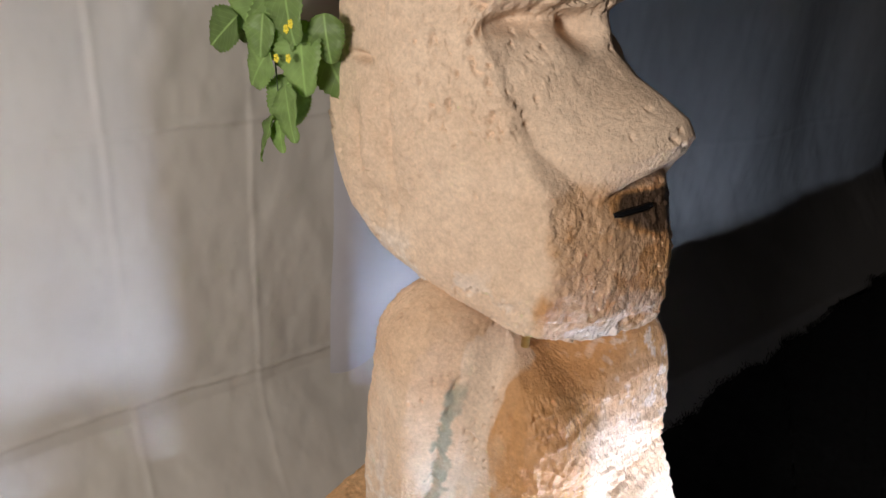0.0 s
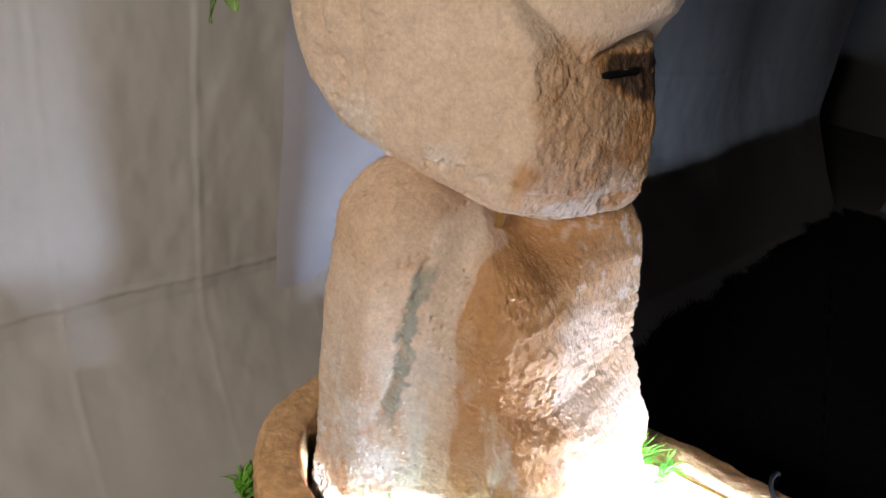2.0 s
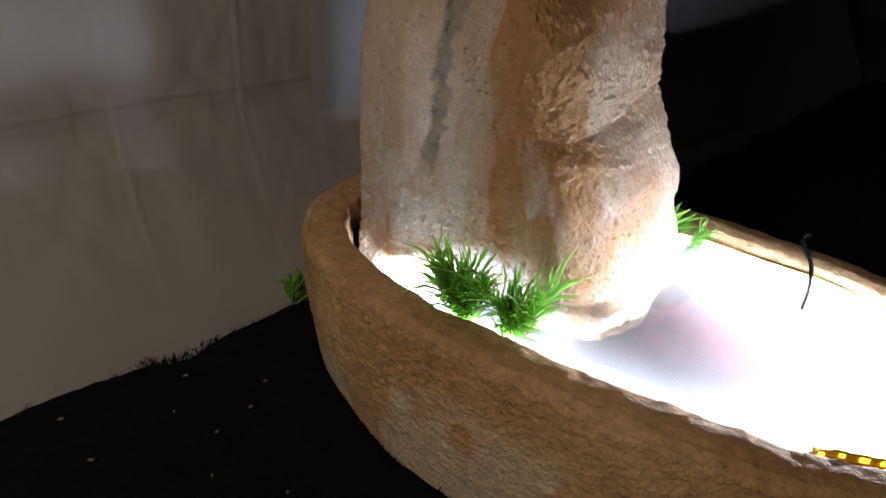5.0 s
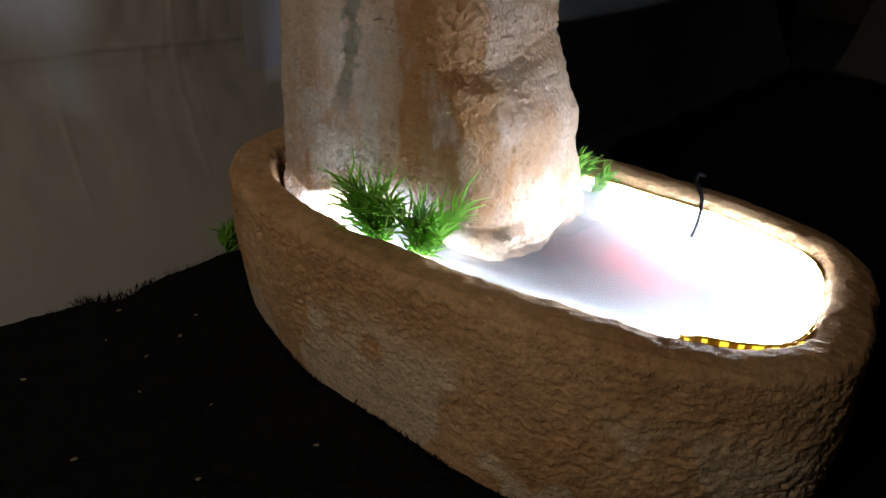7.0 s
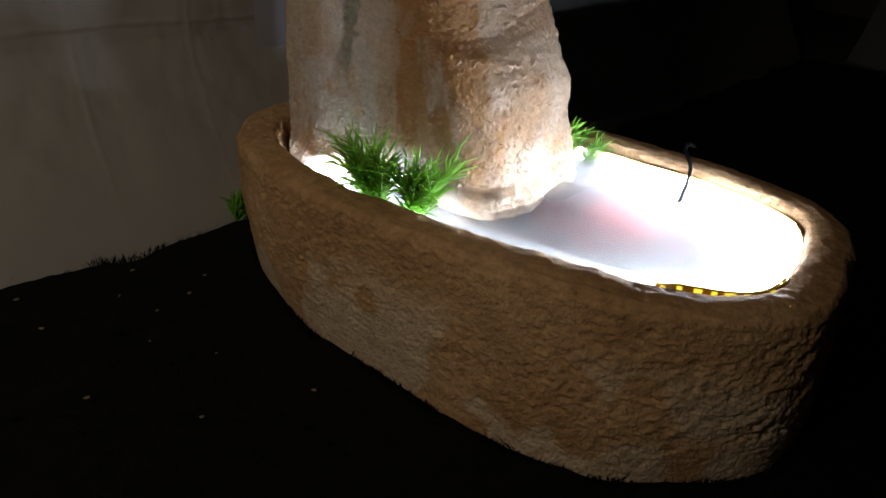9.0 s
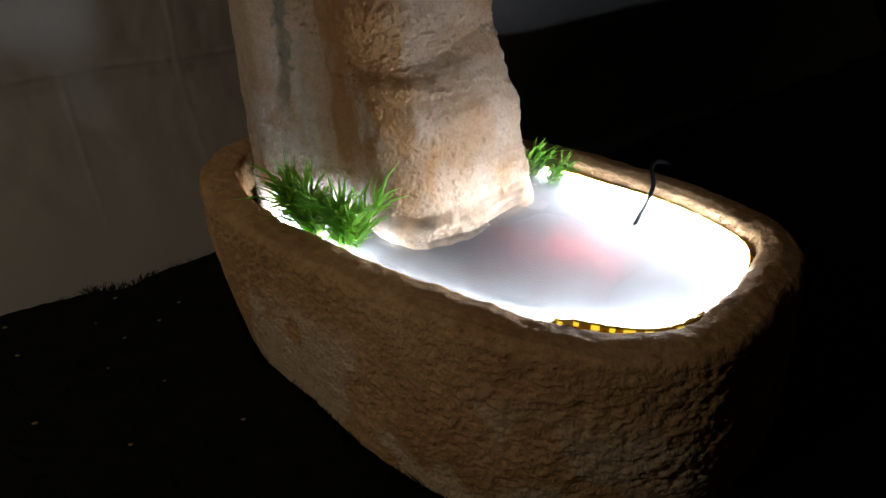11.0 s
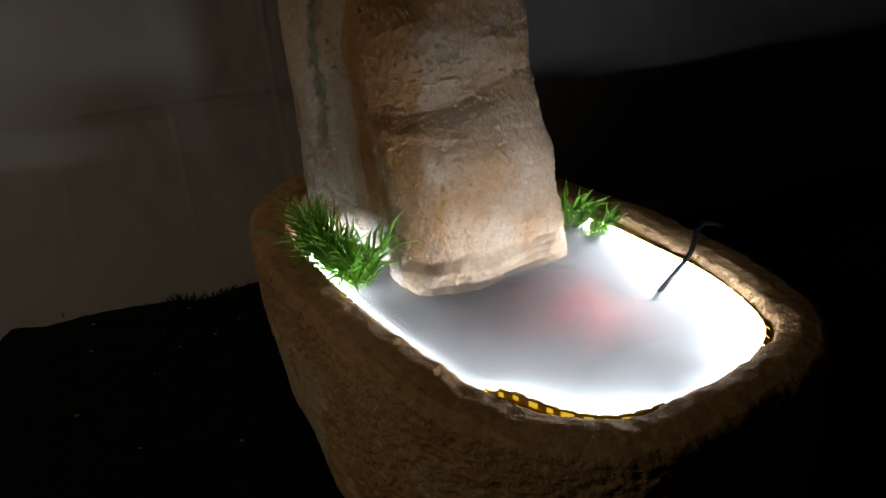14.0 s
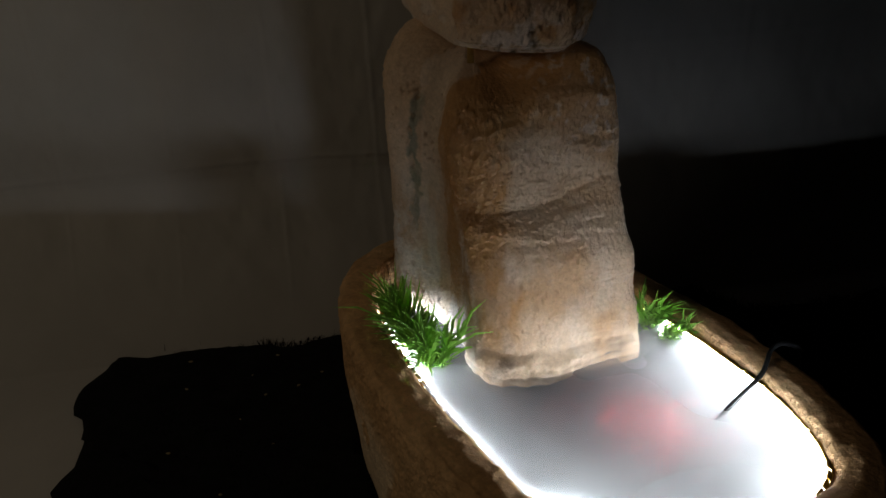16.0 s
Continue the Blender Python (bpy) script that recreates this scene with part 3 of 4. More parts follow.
tagged(statue(), "weathered beige cast stone bust with a broad nose, wet below", "statue")

# ---- light strip and mist ----
STRIP = plain_material("strip_back", (0.75, 0.42, 0.04), 0.4, 0.2, 90, 0)
LED = glow_material("led_lens", (0.60, 0.73, 0.96), LED_POWER)
PAD = glow_material("lit_pad", (1.0, 0.72, 0.06), 9.0, (0.9, 0.6, 0.05))


def strip_path(n):
    """Along the inner side of the rim, from beside the torso round the front and back along the far side."""
    tt = np.linspace(-2.47, 2.45, 3000)
    o = inset(tt, 0.0556)
    d = np.concatenate([[0], np.cumsum(np.linalg.norm(np.diff(o, axis=0), axis=1))])
    s = np.linspace(0, d[-1], n)
    return np.stack([np.interp(s, d, o[:, 0]), np.interp(s, d, o[:, 1])], 1), s, d[-1]


path, run, length = strip_path(600)
proud = ramp(path[:, 0], 0.19, 0.25) * ramp(path[:, 1], -0.01, -0.07)
way = np.gradient(path, axis=0)
way /= np.linalg.norm(way, axis=1)[:, None]
inward = np.stack([-way[:, 1], way[:, 0]], 1)
strip = thing("led_strip", (path[0][0], path[0][1], 0.195), "lit cool white light strip on a yellow backing inside the rim", "light strip")
base = np.array(strip.location)
path = path + inward * (0.002 * proud + 0.0008 * np.sin(run * 31) * proud)[:, None]
far_side = ramp(path[:, 1], -0.02, 0.08)
top_z = 0.186 + 0.011 * far_side * (1 - proud) + 0.017 * proud + 0.0008 * np.sin(run * 41)
tape_z = top_z - 0.0035 * (1 - proud)
sv = np.concatenate([np.column_stack([path - inward * 0.0005, tape_z]), np.column_stack([path - inward * 0.0005, top_z - 0.009 - 0.012 * proud]),
                     np.column_stack([path + inward * 0.0005, top_z - 0.009 - 0.012 * proud]), np.column_stack([path + inward * 0.0005, tape_z])]) - base
part("tape", mesh_of("tape", sv, np.concatenate([lattice(4, 600, False), [[1800 + i, 1801 + i, i + 1, i] for i in range(599)]])), STRIP, strip)
lens = bmesh.new()  # shines from its front face alone and leans so that it looks down at the water
bmesh.ops.create_cube(lens, size=1)
bmesh.ops.transform(lens, matrix=Matrix.Diagonal((0.013, 0.0016, 0.006, 1)), verts=lens.verts)
lens.normal_update()
for q in lens.faces:
    q.material_index = 1 if q.normal.y > 0.9 else 0
lens_me = bpy.data.meshes.new("led")
lens.to_mesh(lens_me)
lens.free()
lens_me.materials.append(STRIP)
lens_me.materials.append(LED)
beside = ramp(path[:, 1], 0.0, -0.1) * ramp(path[:, 0], -0.17, -0.22)
tilt = -73 + 10 * beside + np.where(path[:, 1] < 0, -5 * ramp(path[:, 0], 0.0, -0.08) * (1 - beside) - 5 * ramp(path[:, 0], -0.08, 0.02), 4) * ramp(path[:, 0], 0.32, 0.26)
tilt += 28 * ramp(path[:, 0], 0.27, 0.335)
for s in np.arange(0.008, length, 0.0167):
    i = int(s / length * 599)
    ob = new("led", lens_me)
    ob.parent = strip
    ob.matrix_local = Matrix.Translation(Vector((*(path[i] + inward[i] * 0.0028), top_z[i] - 0.0045)) - Vector(base)) @ Matrix.Rotation(math.atan2(way[i][1], way[i][0]), 4, "Z") @ Matrix.Rotation(radians(tilt[i]), 4, "X")


def mist_material(name):
    m, nodes, links, b = shader(name)
    nodes.remove(b)
    dif, tra, cl = nodes.new("ShaderNodeBsdfDiffuse"), nodes.new("ShaderNodeBsdfTranslucent"), nodes.new("ShaderNodeBsdfTransparent")
    for n in (dif, tra):
        n.inputs[0].default_value = (0.95, 0.96, 0.965, 1)
    half, mix = nodes.new("ShaderNodeMixShader"), nodes.new("ShaderNodeMixShader")
    half.inputs[0].default_value = 0.45
    links.new(dif.outputs[0], half.inputs[1])
    links.new(tra.outputs[0], half.inputs[2])
    at = nodes.new("ShaderNodeVertexColor")
    at.layer_name = "stain"
    sep = nodes.new("ShaderNodeSeparateColor")
    links.new(at.outputs[0], sep.inputs[0])
    links.new(sep.outputs[0], mix.inputs[0])
    links.new(cl.outputs[0], mix.inputs[1])
    links.new(half.outputs[0], mix.inputs[2])
    links.new(mix.outputs[0], nodes["Material Output"].inputs[0])
    return m


MIST = mist_material("mist")


def mist_sheet(level, density, seed):
    nr, nt = 60, 260
    t = np.linspace(0, 2 * np.pi, nt, endpoint=False)
    rim = inset(t, 0.056)
    v = np.concatenate([rim * f for f in np.linspace(0.01, 1, nr)])
    p = np.column_stack([v, np.zeros(len(v))])
    out = np.repeat(np.linspace(0.01, 1, nr), nt)
    p[:, 2] = level + 0.0018 * fbm(p, 9, 3, seed) + (0.181 + 0.4 * (level - 0.148) - level) * out ** 4 * ramp(p[:, 0], -0.2, 0.0) + 0.007 * ramp(p[:, 0], 0.22, 0.05) * (1 - out ** 4)
    me = mesh_of("mist", p, lattice(nr, nt))
    alpha = np.clip(density * (0.9 + 0.25 * fbm(p, 7, 3, seed + 5)), 0, 1) * ramp(p[:, 0], -0.27, -0.17)
    stain_attribute(me, np.stack([alpha, alpha, alpha], 1))
    return me


mist = thing("mist", (0.1, 0, 0.15), "white mist lying over the water in the basin", "mist", kind="stuff")
for level, density, seed in ((0.148, 1.5, 201), (0.155, 0.80, 221), (0.162, 0.50, 241), (0.171, 0.28, 261)):
    ob = part("mist_layer", mist_sheet(level, density, seed), MIST, mist)
    ob.location = (-0.1, 0, -0.15)
for level, density, seed in ((0.180, 0.30, 301), (0.188, 0.24, 311), (0.197, 0.18, 321), (0.207, 0.12, 331), (0.218, 0.07, 341)):
    me = mist_sheet(level, 1.0, seed)
    q = np.empty(len(me.vertices) * 3)
    me.vertices.foreach_get("co", q)
    q = q.reshape(-1, 3)
    q[:, 2] += 0.004 * fbm(q * [1, 1, 0], 14, 3, seed)
    me.vertices.foreach_set("co", q.ravel())
    spread = np.exp(-((q[:, 0] - 0.035) / 0.045) ** 2 - ((q[:, 1] - 0.065) / 0.080) ** 2) * ramp(fbm(q, (16, 16, 1), 3, seed + 2), -0.9, 0.6) * density
    me.color_attributes["stain"].data.foreach_set("color", np.column_stack([spread, spread, spread, spread]).ravel())
    part("mist_wisp", me, MIST, mist).location = (-0.1, 0, -0.15)
WATER = plain_material("water", (0.25, 0.28, 0.28), 0.1, 0.1, 10, 0.2)
t = np.linspace(0, 2 * np.pi, 200, endpoint=False)
wo = inset(t, 0.066)
tagged(part("water", mesh_of("water", np.column_stack([wo, np.full(200, 0.105)]), [list(range(200))]), WATER), "shallow water in the basin under the mist", "water", kind="structure")


# ---- things ----
def leaf_material(name, colour, through_colour, rough, veins=False):
    m, nodes, links, b = shader(name)
    n = remap(nodes, links, noise_node(nodes, links, 90, 4), 0.3, 0.7)
    rnd = nodes.new("ShaderNodeObjectInfo")
    col = blend(nodes, links, n, tuple(c * 0.75 for c in colour), tuple(c * 1.25 for c in colour))
    col = blend(nodes, links, remap(nodes, links, rnd.outputs["Random"], 0, 1, 0, 0.8), col, tuple(c * (0.32 if veins else 0.6) for c in colour))
    crd, sp = nodes.new("ShaderNodeTexCoord"), nodes.new("ShaderNodeSeparateXYZ")
    links.new(crd.outputs["Object"], sp.inputs[0])

    def math_node(op, u, v=0.0):
        n = nodes.new("ShaderNodeMath")
        n.operation = op
        for sock, q in zip(n.inputs, (u, v)):
            if isinstance(q, bpy.types.NodeSocket):
                links.new(q, sock)
            else:
                sock.default_value = q
        return n.outputs[0]

    off = math_node("ABSOLUTE", sp.outputs[1])
    vein = math_node("ABSOLUTE", math_node("SINE", math_node("MULTIPLY", math_node("SUBTRACT", sp.outputs[0], off), 520.0)))
    if veins:
        col = blend(nodes, links, remap(nodes, links, vein, 0.0, 0.25, 0.35, 0.0), col, tuple(min(1, c * 1.7) for c in colour))
        col = blend(nodes, links, remap(nodes, links, off, 0.0004, 0.0011, 0.6, 0.0), col, tuple(min(1, c * 1.9) for c in colour))
    links.new(col, b.inputs["Base Color"])
    b.inputs["Roughness"].default_value = rough
    tr, add = nodes.new("ShaderNodeBsdfTranslucent"), nodes.new("ShaderNodeMixShader")
    tr.inputs[0].default_value = (*through_colour, 1)
    add.inputs[0].default_value = 0.45
    links.new(b.outputs[0], add.inputs[1])
    links.new(tr.outputs[0], add.inputs[2])
    links.new(add.outputs[0], nodes["Material Output"].inputs[0])
    return m


PLASTIC_GRASS = leaf_material("plastic_grass", (0.38, 0.74, 0.13), (0.58, 0.92, 0.24), 0.4)
LEAF = leaf_material("leaf", (0.30, 0.44, 0.15), (0.40, 0.58, 0.13), 0.5, True)
STEM = plain_material("stem", (0.06, 0.10, 0.03), 0.6, 0.3, 60, 0)
BLOOM = plain_material("bloom", (0.75, 0.62, 0.05), 0.5, 0.15, 80, 0)
BLACK = plain_material("black_rubber", (0.012, 0.012, 0.013), 0.35, 0.3, 60, 0.1)
BRASS = plain_material("brass", (0.55, 0.36, 0.12), 0.35, 0.2, 80, 0.1, 0.9)
PAPER = plain_material("paper", (0.50, 0.49, 0.53), 0.8, 0.04, 10, 0.03)
CRUMB = plain_material("crumb", (0.30, 0.24, 0.13), 0.8, 0.4, 200, 0.2)
RED = glow_material("red_led", (1.0, 0.05, 0.04), 4300.0, (0.8, 0.1, 0.1))


def sprig_mesh(rng, length, lean, turn):
    """A soft plastic stem that bends over, with needles all along it."""
    verts, faces = [], []

    def add(v, f):
        n = sum(len(a) for a in verts)
        verts.append(np.asarray(v))
        faces.extend([[i + n for i in q] for q in f])

    way = np.array([math.cos(turn), math.sin(turn), 0])
    f = np.linspace(0, 1, 9)
    line = way * (lean * length * f ** 1.6)[:, None] + np.array([0, 0, 0.8]) * (length * f * (1 - 0.28 * lean * f))[:, None]
    add(*tube(line, np.linspace(0.0011, 0.0006, 9), 5))
    for k in range(int(length * 250)):
        s = rng.uniform(0.0, 0.75)
        at = np.array([np.interp(s, f, line[:, i]) for i in range(3)])
        a = rng.uniform(0, 2 * np.pi)
        d = np.array([math.cos(a), math.sin(a), rng.uniform(0.8, 3.0)]) + way * 0.5
        d /= np.linalg.norm(d)
        n = rng.uniform(0.34, 0.72) * length
        side = np.cross(d, [0.3, 0.2, 1.0])
        side /= np.linalg.norm(side)
        up = np.cross(side, d)
        w = 0.0017
        droop = np.array([0, 0, -0.16 * n]) + way * 0.12 * n
        m, e = at + d * n * 0.55, at + d * n + droop
        add([at - side * w, at + side * w, m + side * w * 1.2, m - side * w * 1.2, m + up * w, e], [[0, 1, 2, 3], [3, 2, 5], [0, 3, 4], [1, 4, 2], [3, 5, 4], [2, 4, 5]])
    return mesh_of("sprig", np.concatenate(verts), faces, False)


def grass_clump(at, sprigs, height, lean_way, lean, seed, label):
    rng = np.random.default_rng(seed)
    clump = thing("plastic_grass", at, label, "artificial plant", "plastic grass clumps")
    for k in range(sprigs):
        turn = lean_way + rng.normal(0, 1.0)
        part("sprig", sprig_mesh(rng, height * rng.uniform(0.65, 1.05), lean * rng.uniform(0.3, 1.2), turn), PLASTIC_GRASS, clump).location = (rng.normal(0, 0.006), rng.normal(0, 0.005), 0)
    return clump


grass_clump((-0.128, -0.143, 0.165), 12, 0.110, -1.9, 0.5, 1, "bright green plastic grass clump between torso and rim")
grass_clump((-0.075, -0.140, 0.165), 12, 0.112, -0.6, 0.55, 2, "bright green plastic grass clump at the torso foot")
grass_clump((-0.012, 0.158, 0.165), 12, 0.078, 0.8, 0.5, 3, "bright green plastic grass clump by the far rim")
grass_clump((0.024, 0.166, 0.165), 9, 0.056, 0.5, 0.6, 4, "low green plastic grass clump by the far rim")
grass_clump((-0.462, -0.050, 0.004), 10, 0.060, 2.0, 0.5, 5, "dark green plastic grass clump on the mat's edge")


def leaf_mesh(length, width, fold, bend, seed):
    """A toothed oval leaf, folded along its midrib and bent down at the tip; it grows along +x from its stalk."""
    rng = np.random.default_rng(seed)
    n = 27
    s = np.linspace(0, 1, n)
    w = width * 0.5 * np.sin(np.pi * s ** 0.85) ** 0.55
    w *= 1 + 0.06 * np.where(np.arange(n) % 2, 1, -1)
    w[0] = w[-1] = 0.0004
    rows = []
    for side in (-1, -0.5, 0, 0.5, 1):
        y = w * side
        z = np.abs(side) * w * fold - bend * length * s ** 2 + 0.03 * length * np.sin(s * 9 + side * 2) * np.abs(side) + (0.02 * length * np.sin(np.pi * s * 6) * np.abs(side))
        rows.append(np.column_stack([s * length - np.abs(side) * 0.05 * length * np.sin(np.pi * s), y, z]))
    v = np.array(rows)
    top = v.reshape(-1, 3)
    under = top - [0, 0, 0.0004]
    f = lattice(5, n, False)
    ring = [i for i in range(n)] + [k * n + n - 1 for k in range(1, 5)] + [4 * n + i for i in range(n - 2, -1, -1)] + [k * n for k in range(3, 0, -1)]
    m = len(top)
    faces = f.tolist() + (f[:, ::-1] + m).tolist() + [[ring[i], ring[(i + 1) % len(ring)], ring[(i + 1) % len(ring)] + m, ring[i] + m][::-1] for i in range(len(ring))]
    return mesh_of("leaf", np.concatenate([top, under]), faces)


def vine():
    """Leafy stems that hang down behind the head from its top."""
    rng = np.random.default_rng(7)
    plant = thing("trailing_plant", (-0.40, -0.01, 0.99), "leafy green trailing plant with small yellow flowers hanging from the head", "plant")
    base = np.array(plant.location)
    stems = [spline([(-0.40, -0.01, 0.985), (-0.450, -0.050, 0.96), (-0.478, -0.072, 0.88), (-0.478, -0.076, 0.80), (-0.470, -0.078, 0.735)], 30),
             spline([(-0.40, -0.01, 0.985), (-0.440, -0.060, 0.95), (-0.455, -0.080, 0.87), (-0.452, -0.082, 0.78)], 30),
             spline([(-0.40, -0.01, 0.985), (-0.480, -0.040, 0.96), (-0.525, -0.075, 0.90), (-0.530, -0.082, 0.84)], 30)]
    for s in stems:
        v, f = tube(s, np.linspace(0.0018, 0.0008, len(s)), 6)
        part("stem", mesh_of("stem", v - base, f), STEM, plant)
    kinds = [leaf_mesh(0.044, 0.034, 0.18, 0.10, 1), leaf_mesh(0.040, 0.032, 0.10, 0.20, 2), leaf_mesh(0.034, 0.026, 0.28, 0.08, 3)]
    for me in kinds:
        me.materials.append(LEAF)
    # where a leaf hangs from, the way its tip points in the x-z plane (degrees from straight down), size, kind
    spots = [(-0.532, 0.860, -50, 1.0, 0), (-0.520, 0.885, -15, 1.1, 1), (-0.480, 0.895, 5, 1.35, 0), (-0.452, 0.868, 15, 1.25, 0), (-0.440, 0.850, 30, 1.2, 1),
             (-0.455, 0.805, 22, 1.0, 0), (-0.478, 0.805, -12, 1.15, 2), (-0.484, 0.835, -40, 1.1, 1), (-0.470, 0.765, 25, 0.8, 2), (-0.476, 0.765, -20, 0.9, 0),
             (-0.466, 0.800, 3, 1.0, 2), (-0.420, 0.880, 12, 0.9, 1), (-0.500, 0.905, -30, 1.2, 0), (-0.460, 0.910, 20, 1.2, 1), (-0.534, 0.880, 10, 0.9, 2), (-0.490, 0.870, -5, 1.0, 2)]
    for k, (x, z, ang, size, kind) in enumerate(spots):
        ob = new("leaf", kinds[kind])
        ob.parent = plant
        a = radians(ang)
        d = Vector((math.sin(a), rng.uniform(-0.35, 0.1), -math.cos(a))).normalized()
        face = Vector((rng.uniform(-0.7, 0.9), -1.0, rng.uniform(-0.3, 1.0)))
        face = (face - d * face.dot(d)).normalized()
        m = Matrix((d, face.cross(d), face)).transposed().to_4x4()
        ob.matrix_local = Matrix.Translation(Vector((x + 0.012, rng.uniform(-0.095, -0.06), z - 0.05)) - Vector(base)) @ m @ Matrix.Scale(size * 1.36, 4)
    for x, z in ((-0.436, 0.812), (-0.450, 0.781), (-0.433, 0.784), (-0.430, 0.818)):
        bm = bmesh.new()
        for i in range(5):
            a = i * 2 * math.pi / 5
            bmesh.ops.create_uvsphere(bm, u_segments=8, v_segments=5, radius=0.0019, matrix=Matrix.Translation((0.0022 * math.cos(a), -0.001, 0.003 * math.sin(a))) @ Matrix.Diagonal((1, 0.5, 1, 1)))
        part("flower", bm, BLOOM, plant, "small yellow flower").location = Vector((x, -0.098, z)) - Vector(base)


vine()

# pipe between torso and head
v, f = tube([(-0.164, -0.030, 0.535), (-0.164, -0.030, 0.57), (-0.164, -0.030, 0.60)], 0.0045, 12)
tagged(part("pipe", mesh_of("pipe", v, f), BRASS), "short brass pipe joining the head to the torso", "pipe")

# mist maker and its cable
maker = thing("mist_maker", (0.138, 0.066, 0.035), "mist maker with glowing red lights under the mist", "mist maker")
bm = bmesh.new()
bmesh.ops.create_cone(bm, cap_ends=True, segments=32, radius1=0.030, radius2=0.028, depth=0.075, matrix=Matrix.Translation((0, 0, 0.0375)))
part("body", bm, BLACK, maker)
bm = bmesh.new()
bmesh.ops.create_uvsphere(bm, u_segments=10, v_segments=6, radius=0.0035)
bulb = bpy.data.meshes.new("red_light")
bm.to_mesh(bulb)
bm.free()
bulb.materials.append(RED)
for i in range(8):
    ob = new("red_light", bulb)
    ob.parent = maker
    ob.location = (0.023 * math.cos(i * math.pi / 4), 0.023 * math.sin(i * math.pi / 4), 0.077)
v, f = tube(spline([(0.160, 0.075, 0.10), (0.176, 0.116, 0.172), (0.170, 0.175, 0.203), (0.150, 0.211, 0.216), (0.150, 0.236, 0.217), (0.156, 0.262, 0.192), (0.150, 0.272, 0.09), (0.13, 0.285, 0.012), (0.20, 0.36, 0.012), (0.42, 0.50, 0.012)], 70), 0.0029, 10)
tagged(part("cable", mesh_of("cable", v, f), BLACK), "black rubber cable running over the basin's rim", "cable")

# paper on the cloth
bm = bmesh.new()
n = 14
sheet = np.array([[(*(WALL_AT + WALL_WAY * (0.22 * i / n - 0.008) + WALL_OUT * (0.009 + 0.003 * np.sin(i * 0.7) + 0.002 * np.sin(j * 0.9))), 0.190 + 0.02 * i / n + 0.46 * j / n) for j in range(n + 1)] for i in range(n + 1)])
top = sheet.reshape(-1, 3)
back = top - np.array([*(WALL_OUT * 0.0006), 0])
f = lattice(n + 1, n + 1, False)
tagged(part("paper_sheet", mesh_of("paper_sheet", np.concatenate([top, back]), np.concatenate([f[:, ::-1], f + len(top)])), PAPER), "pale lavender paper sheet fixed to the cloth", "paper")

# crumbs on the mat
rng = np.random.default_rng(3)
spots = [(-0.409, -0.316), (-0.345, -0.310), (-0.345, -0.256), (-0.449, -0.263), (-0.364, -0.211), (-0.420, -0.420), (-0.084, -0.314), (-0.30, -0.36), (-0.22, -0.33), (-0.27, -0.47), (-0.15, -0.42), (-0.50, -0.40)]
for x, y in spots:
    bm = bmesh.new()
    bmesh.ops.create_icosphere(bm, subdivisions=2, radius=rng.uniform(0.0012, 0.0026))
    for q in bm.verts:
        q.co = Vector((q.co.x * 1.6, q.co.y, q.co.z * 0.6)) * rng.uniform(0.75, 1.2)
    ob = part("crumb", bm, CRUMB)
    ob.matrix_world = pose(x, y, 0.014, 0, 0, rng.uniform(0, 180))
    tagged(ob, "small pale dry crumb lying on the black mat", "crumb", "crumbs on the mat")


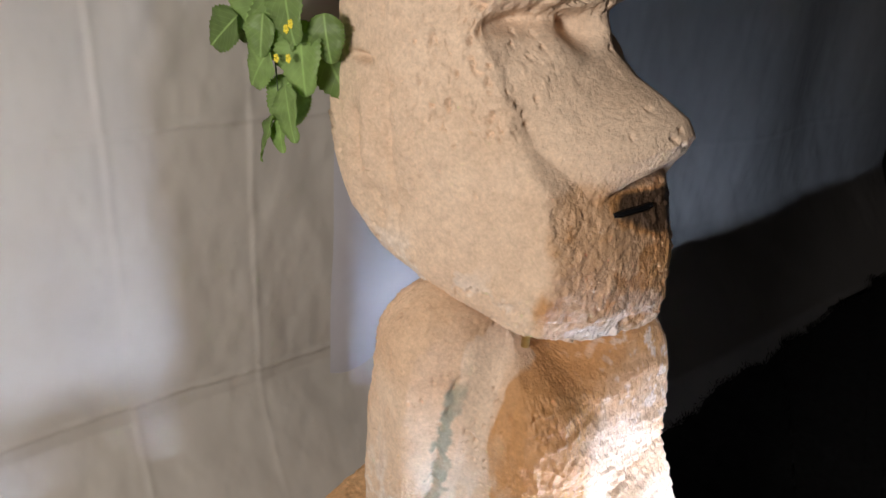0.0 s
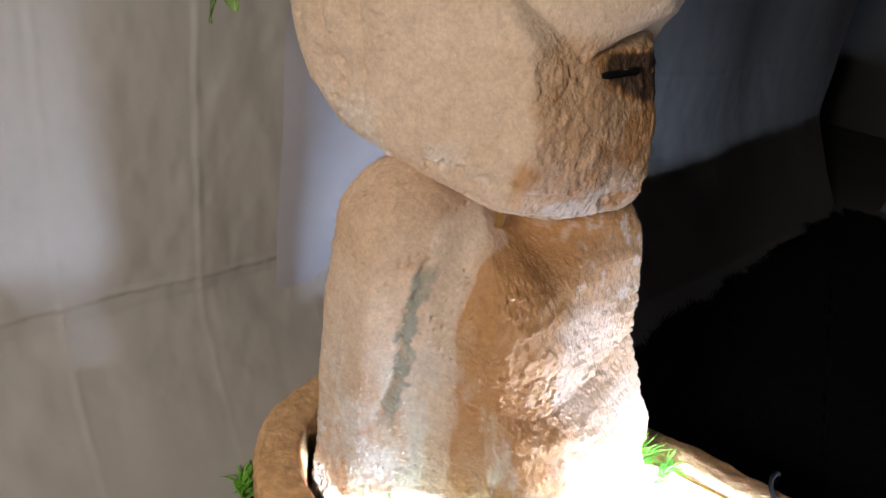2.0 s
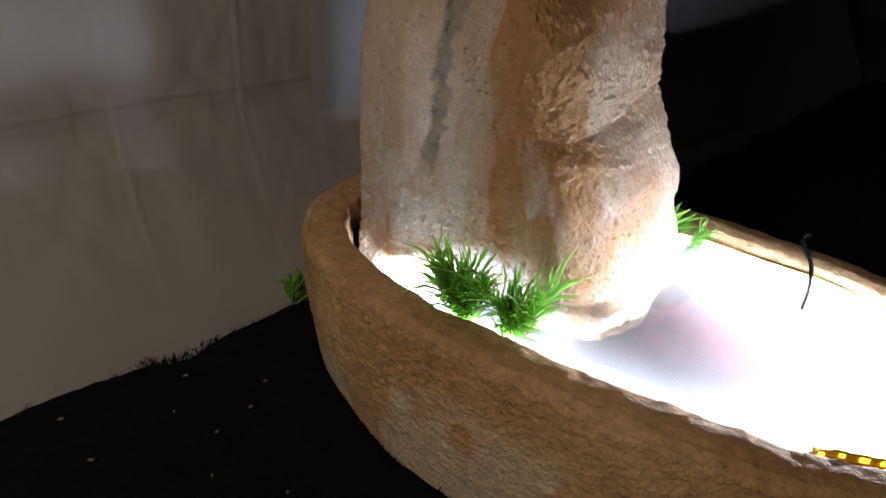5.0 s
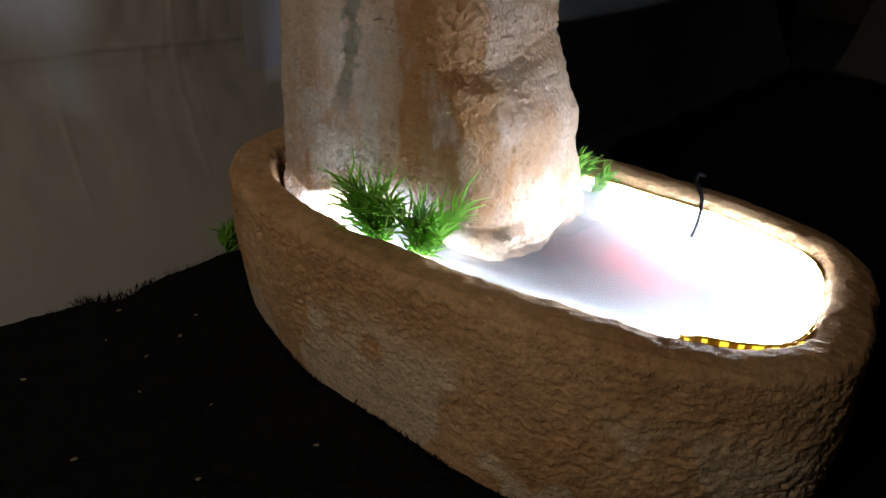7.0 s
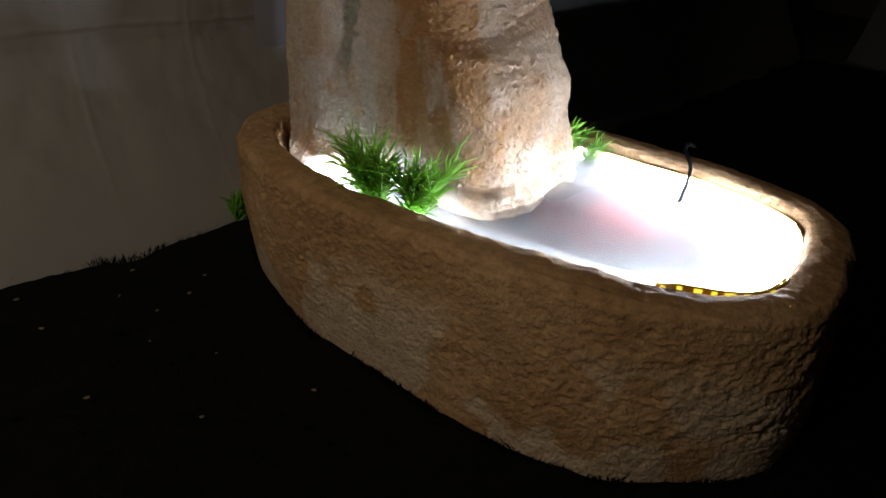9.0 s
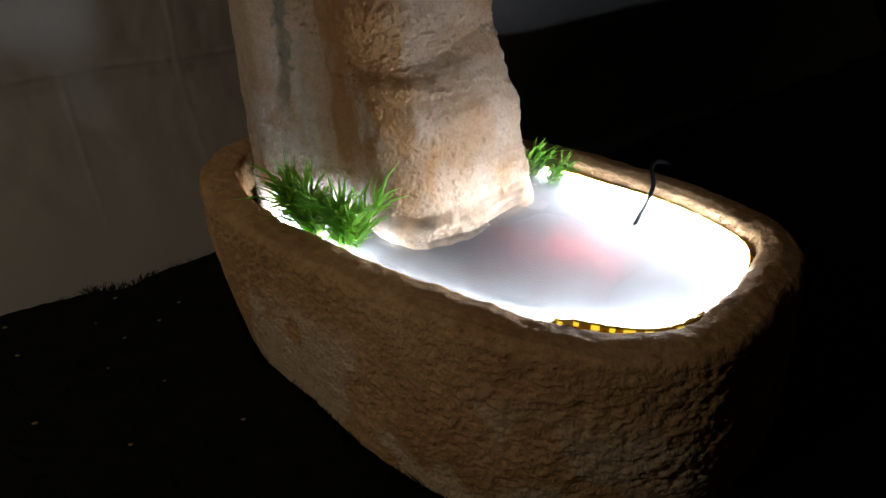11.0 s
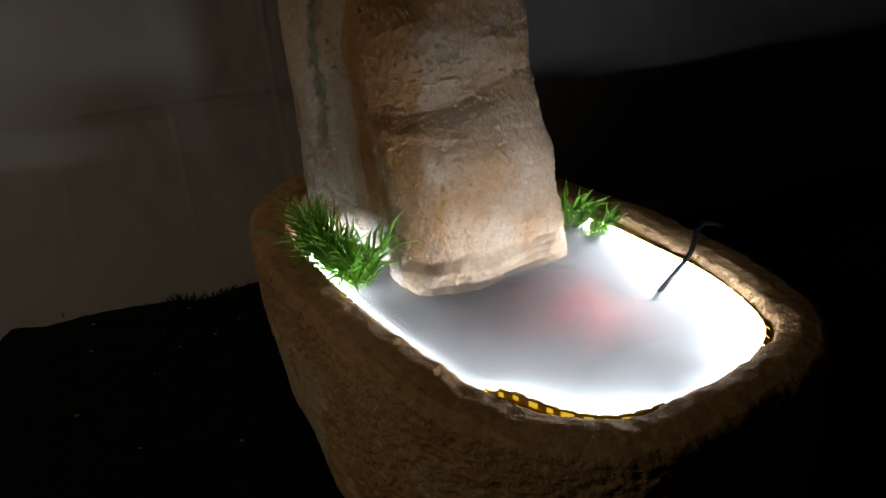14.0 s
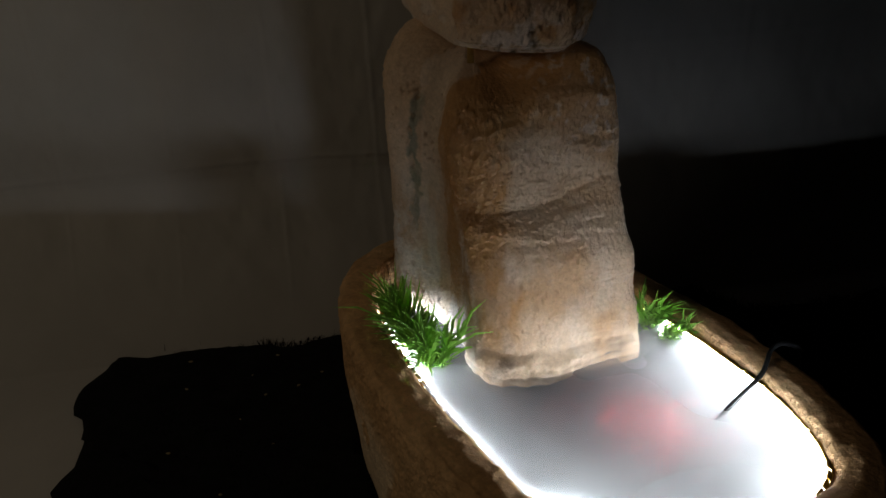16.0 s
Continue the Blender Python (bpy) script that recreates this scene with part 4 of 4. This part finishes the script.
def pile():
    """Fibres of the mat, longest along its ragged edge."""
    rng = np.random.default_rng(11)
    e = mat_edge(4000)[:1900]
    at = [np.column_stack([e + rng.normal(0, 0.006, e.shape), np.full(len(e), 0.001)]) for k in range(4)]
    field = rng.uniform((-0.62, -0.75), (0.5, 0.5), (9000, 2))
    keep = (np.abs(field[:, 0]) > 0.42) | (np.abs(field[:, 1]) > 0.27)
    for c, d in zip(MAT_CORNERS, np.roll(MAT_CORNERS, -1, 0)):
        keep &= (d[0] - c[0]) * (field[:, 1] - c[1]) - (d[1] - c[1]) * (field[:, 0] - c[0]) < 0
    at.append(np.column_stack([field[keep], np.full(keep.sum(), 0.004)]))
    t = rng.uniform(0, 2 * np.pi, 5200)
    f = inset(t, -0.004)
    f -= 0.027 * ramp(-f[:, :1], 0.10, 0.30) * (trough(t + 1e-3) - trough(t - 1e-3))[:, ::-1] * [1, -1] / np.linalg.norm(trough(t + 1e-3) - trough(t - 1e-3), axis=1)[:, None]
    f[:, 1] -= 0.028 * ramp(-f[:, 1], 0.02, 0.2) * ramp(f[:, 0], -0.09, 0.09) * ramp(f[:, 0], 0.36, 0.2)
    at.append(np.column_stack([f + rng.normal(0, 0.004, f.shape), np.full(len(f), 0.004)]))
    p = np.concatenate(at)
    h = rng.uniform(0.002, 0.009, len(p)) + (rng.random(len(p)) < 0.0012) * 0.018
    h[-len(f):] += 0.006 * np.clip(fbm(np.column_stack([p[-len(f):, :2], np.zeros(len(f))]), 30, 3, 133), 0, 1)
    h[:4 * len(e)] += 0.009 * np.clip(fbm(np.column_stack([p[:4 * len(e), :2], np.zeros(4 * len(e))]), 34, 3, 131), 0, 1)
    a = rng.uniform(0, 2 * np.pi, len(p))
    side = np.column_stack([np.cos(a), np.sin(a), 0 * a]) * 0.0012
    tip = p + np.column_stack([rng.normal(0, 0.5, len(p)) * h, rng.normal(0, 0.5, len(p)) * h, h])
    v = np.stack([p - side, p + side, tip], 1).reshape(-1, 3)
    return mesh_of("pile", v, np.arange(len(v)).reshape(-1, 3))


tagged(part("pile", pile(), TUFT, mat), kind="stuff")

# lit pads on the back of the strip where it stands proud of the rim
pad = bmesh.new()
bmesh.ops.create_cube(pad, size=1)
bmesh.ops.transform(pad, matrix=Matrix.Diagonal((0.0085, 0.0010, 0.006, 1)), verts=pad.verts)
pad_me = bpy.data.meshes.new("pad")
pad.to_mesh(pad_me)
pad.free()
pad_me.materials.append(PAD)
rng = np.random.default_rng(17)
for s in np.arange(0.008, length, 0.0167):
    i = int(s / length * 599)
    if proud[i] > 0.6 and rng.random() < 0.88:
        ob = new("pad", pad_me)
        ob.parent = strip
        ob.matrix_local = Matrix.Translation(Vector((*(path[i] - inward[i] * 0.0010), top_z[i] - 0.0042)) - Vector(base)) @ Matrix.Rotation(math.atan2(way[i][1], way[i][0]), 4, "Z") @ Matrix.Diagonal((rng.uniform(0.4, 1.3), 1, rng.uniform(0.45, 0.95), 1))

# dark spout in the mouth
spout = thing("spout", (-0.095, 0.010, 0.6955), "glossy black water spout set in the mouth of the bust", "spout")
ends = spline([(-0.1045, -0.014, 0.6938), (-0.0965, 0.004, 0.6953), (-0.0905, 0.020, 0.6963), (-0.0865, 0.034, 0.6975)], 12)
v, f = tube(ends - np.array(spout.location), np.array([0.0026, 0.0036] + [0.0040] * 8 + [0.0036, 0.0026]), 12)
GLOSS = plain_material("wet_black", (0.008, 0.008, 0.009), 0.12, 0.2, 60, 0)
part("tube", mesh_of("tube", v, f), GLOSS, spout)
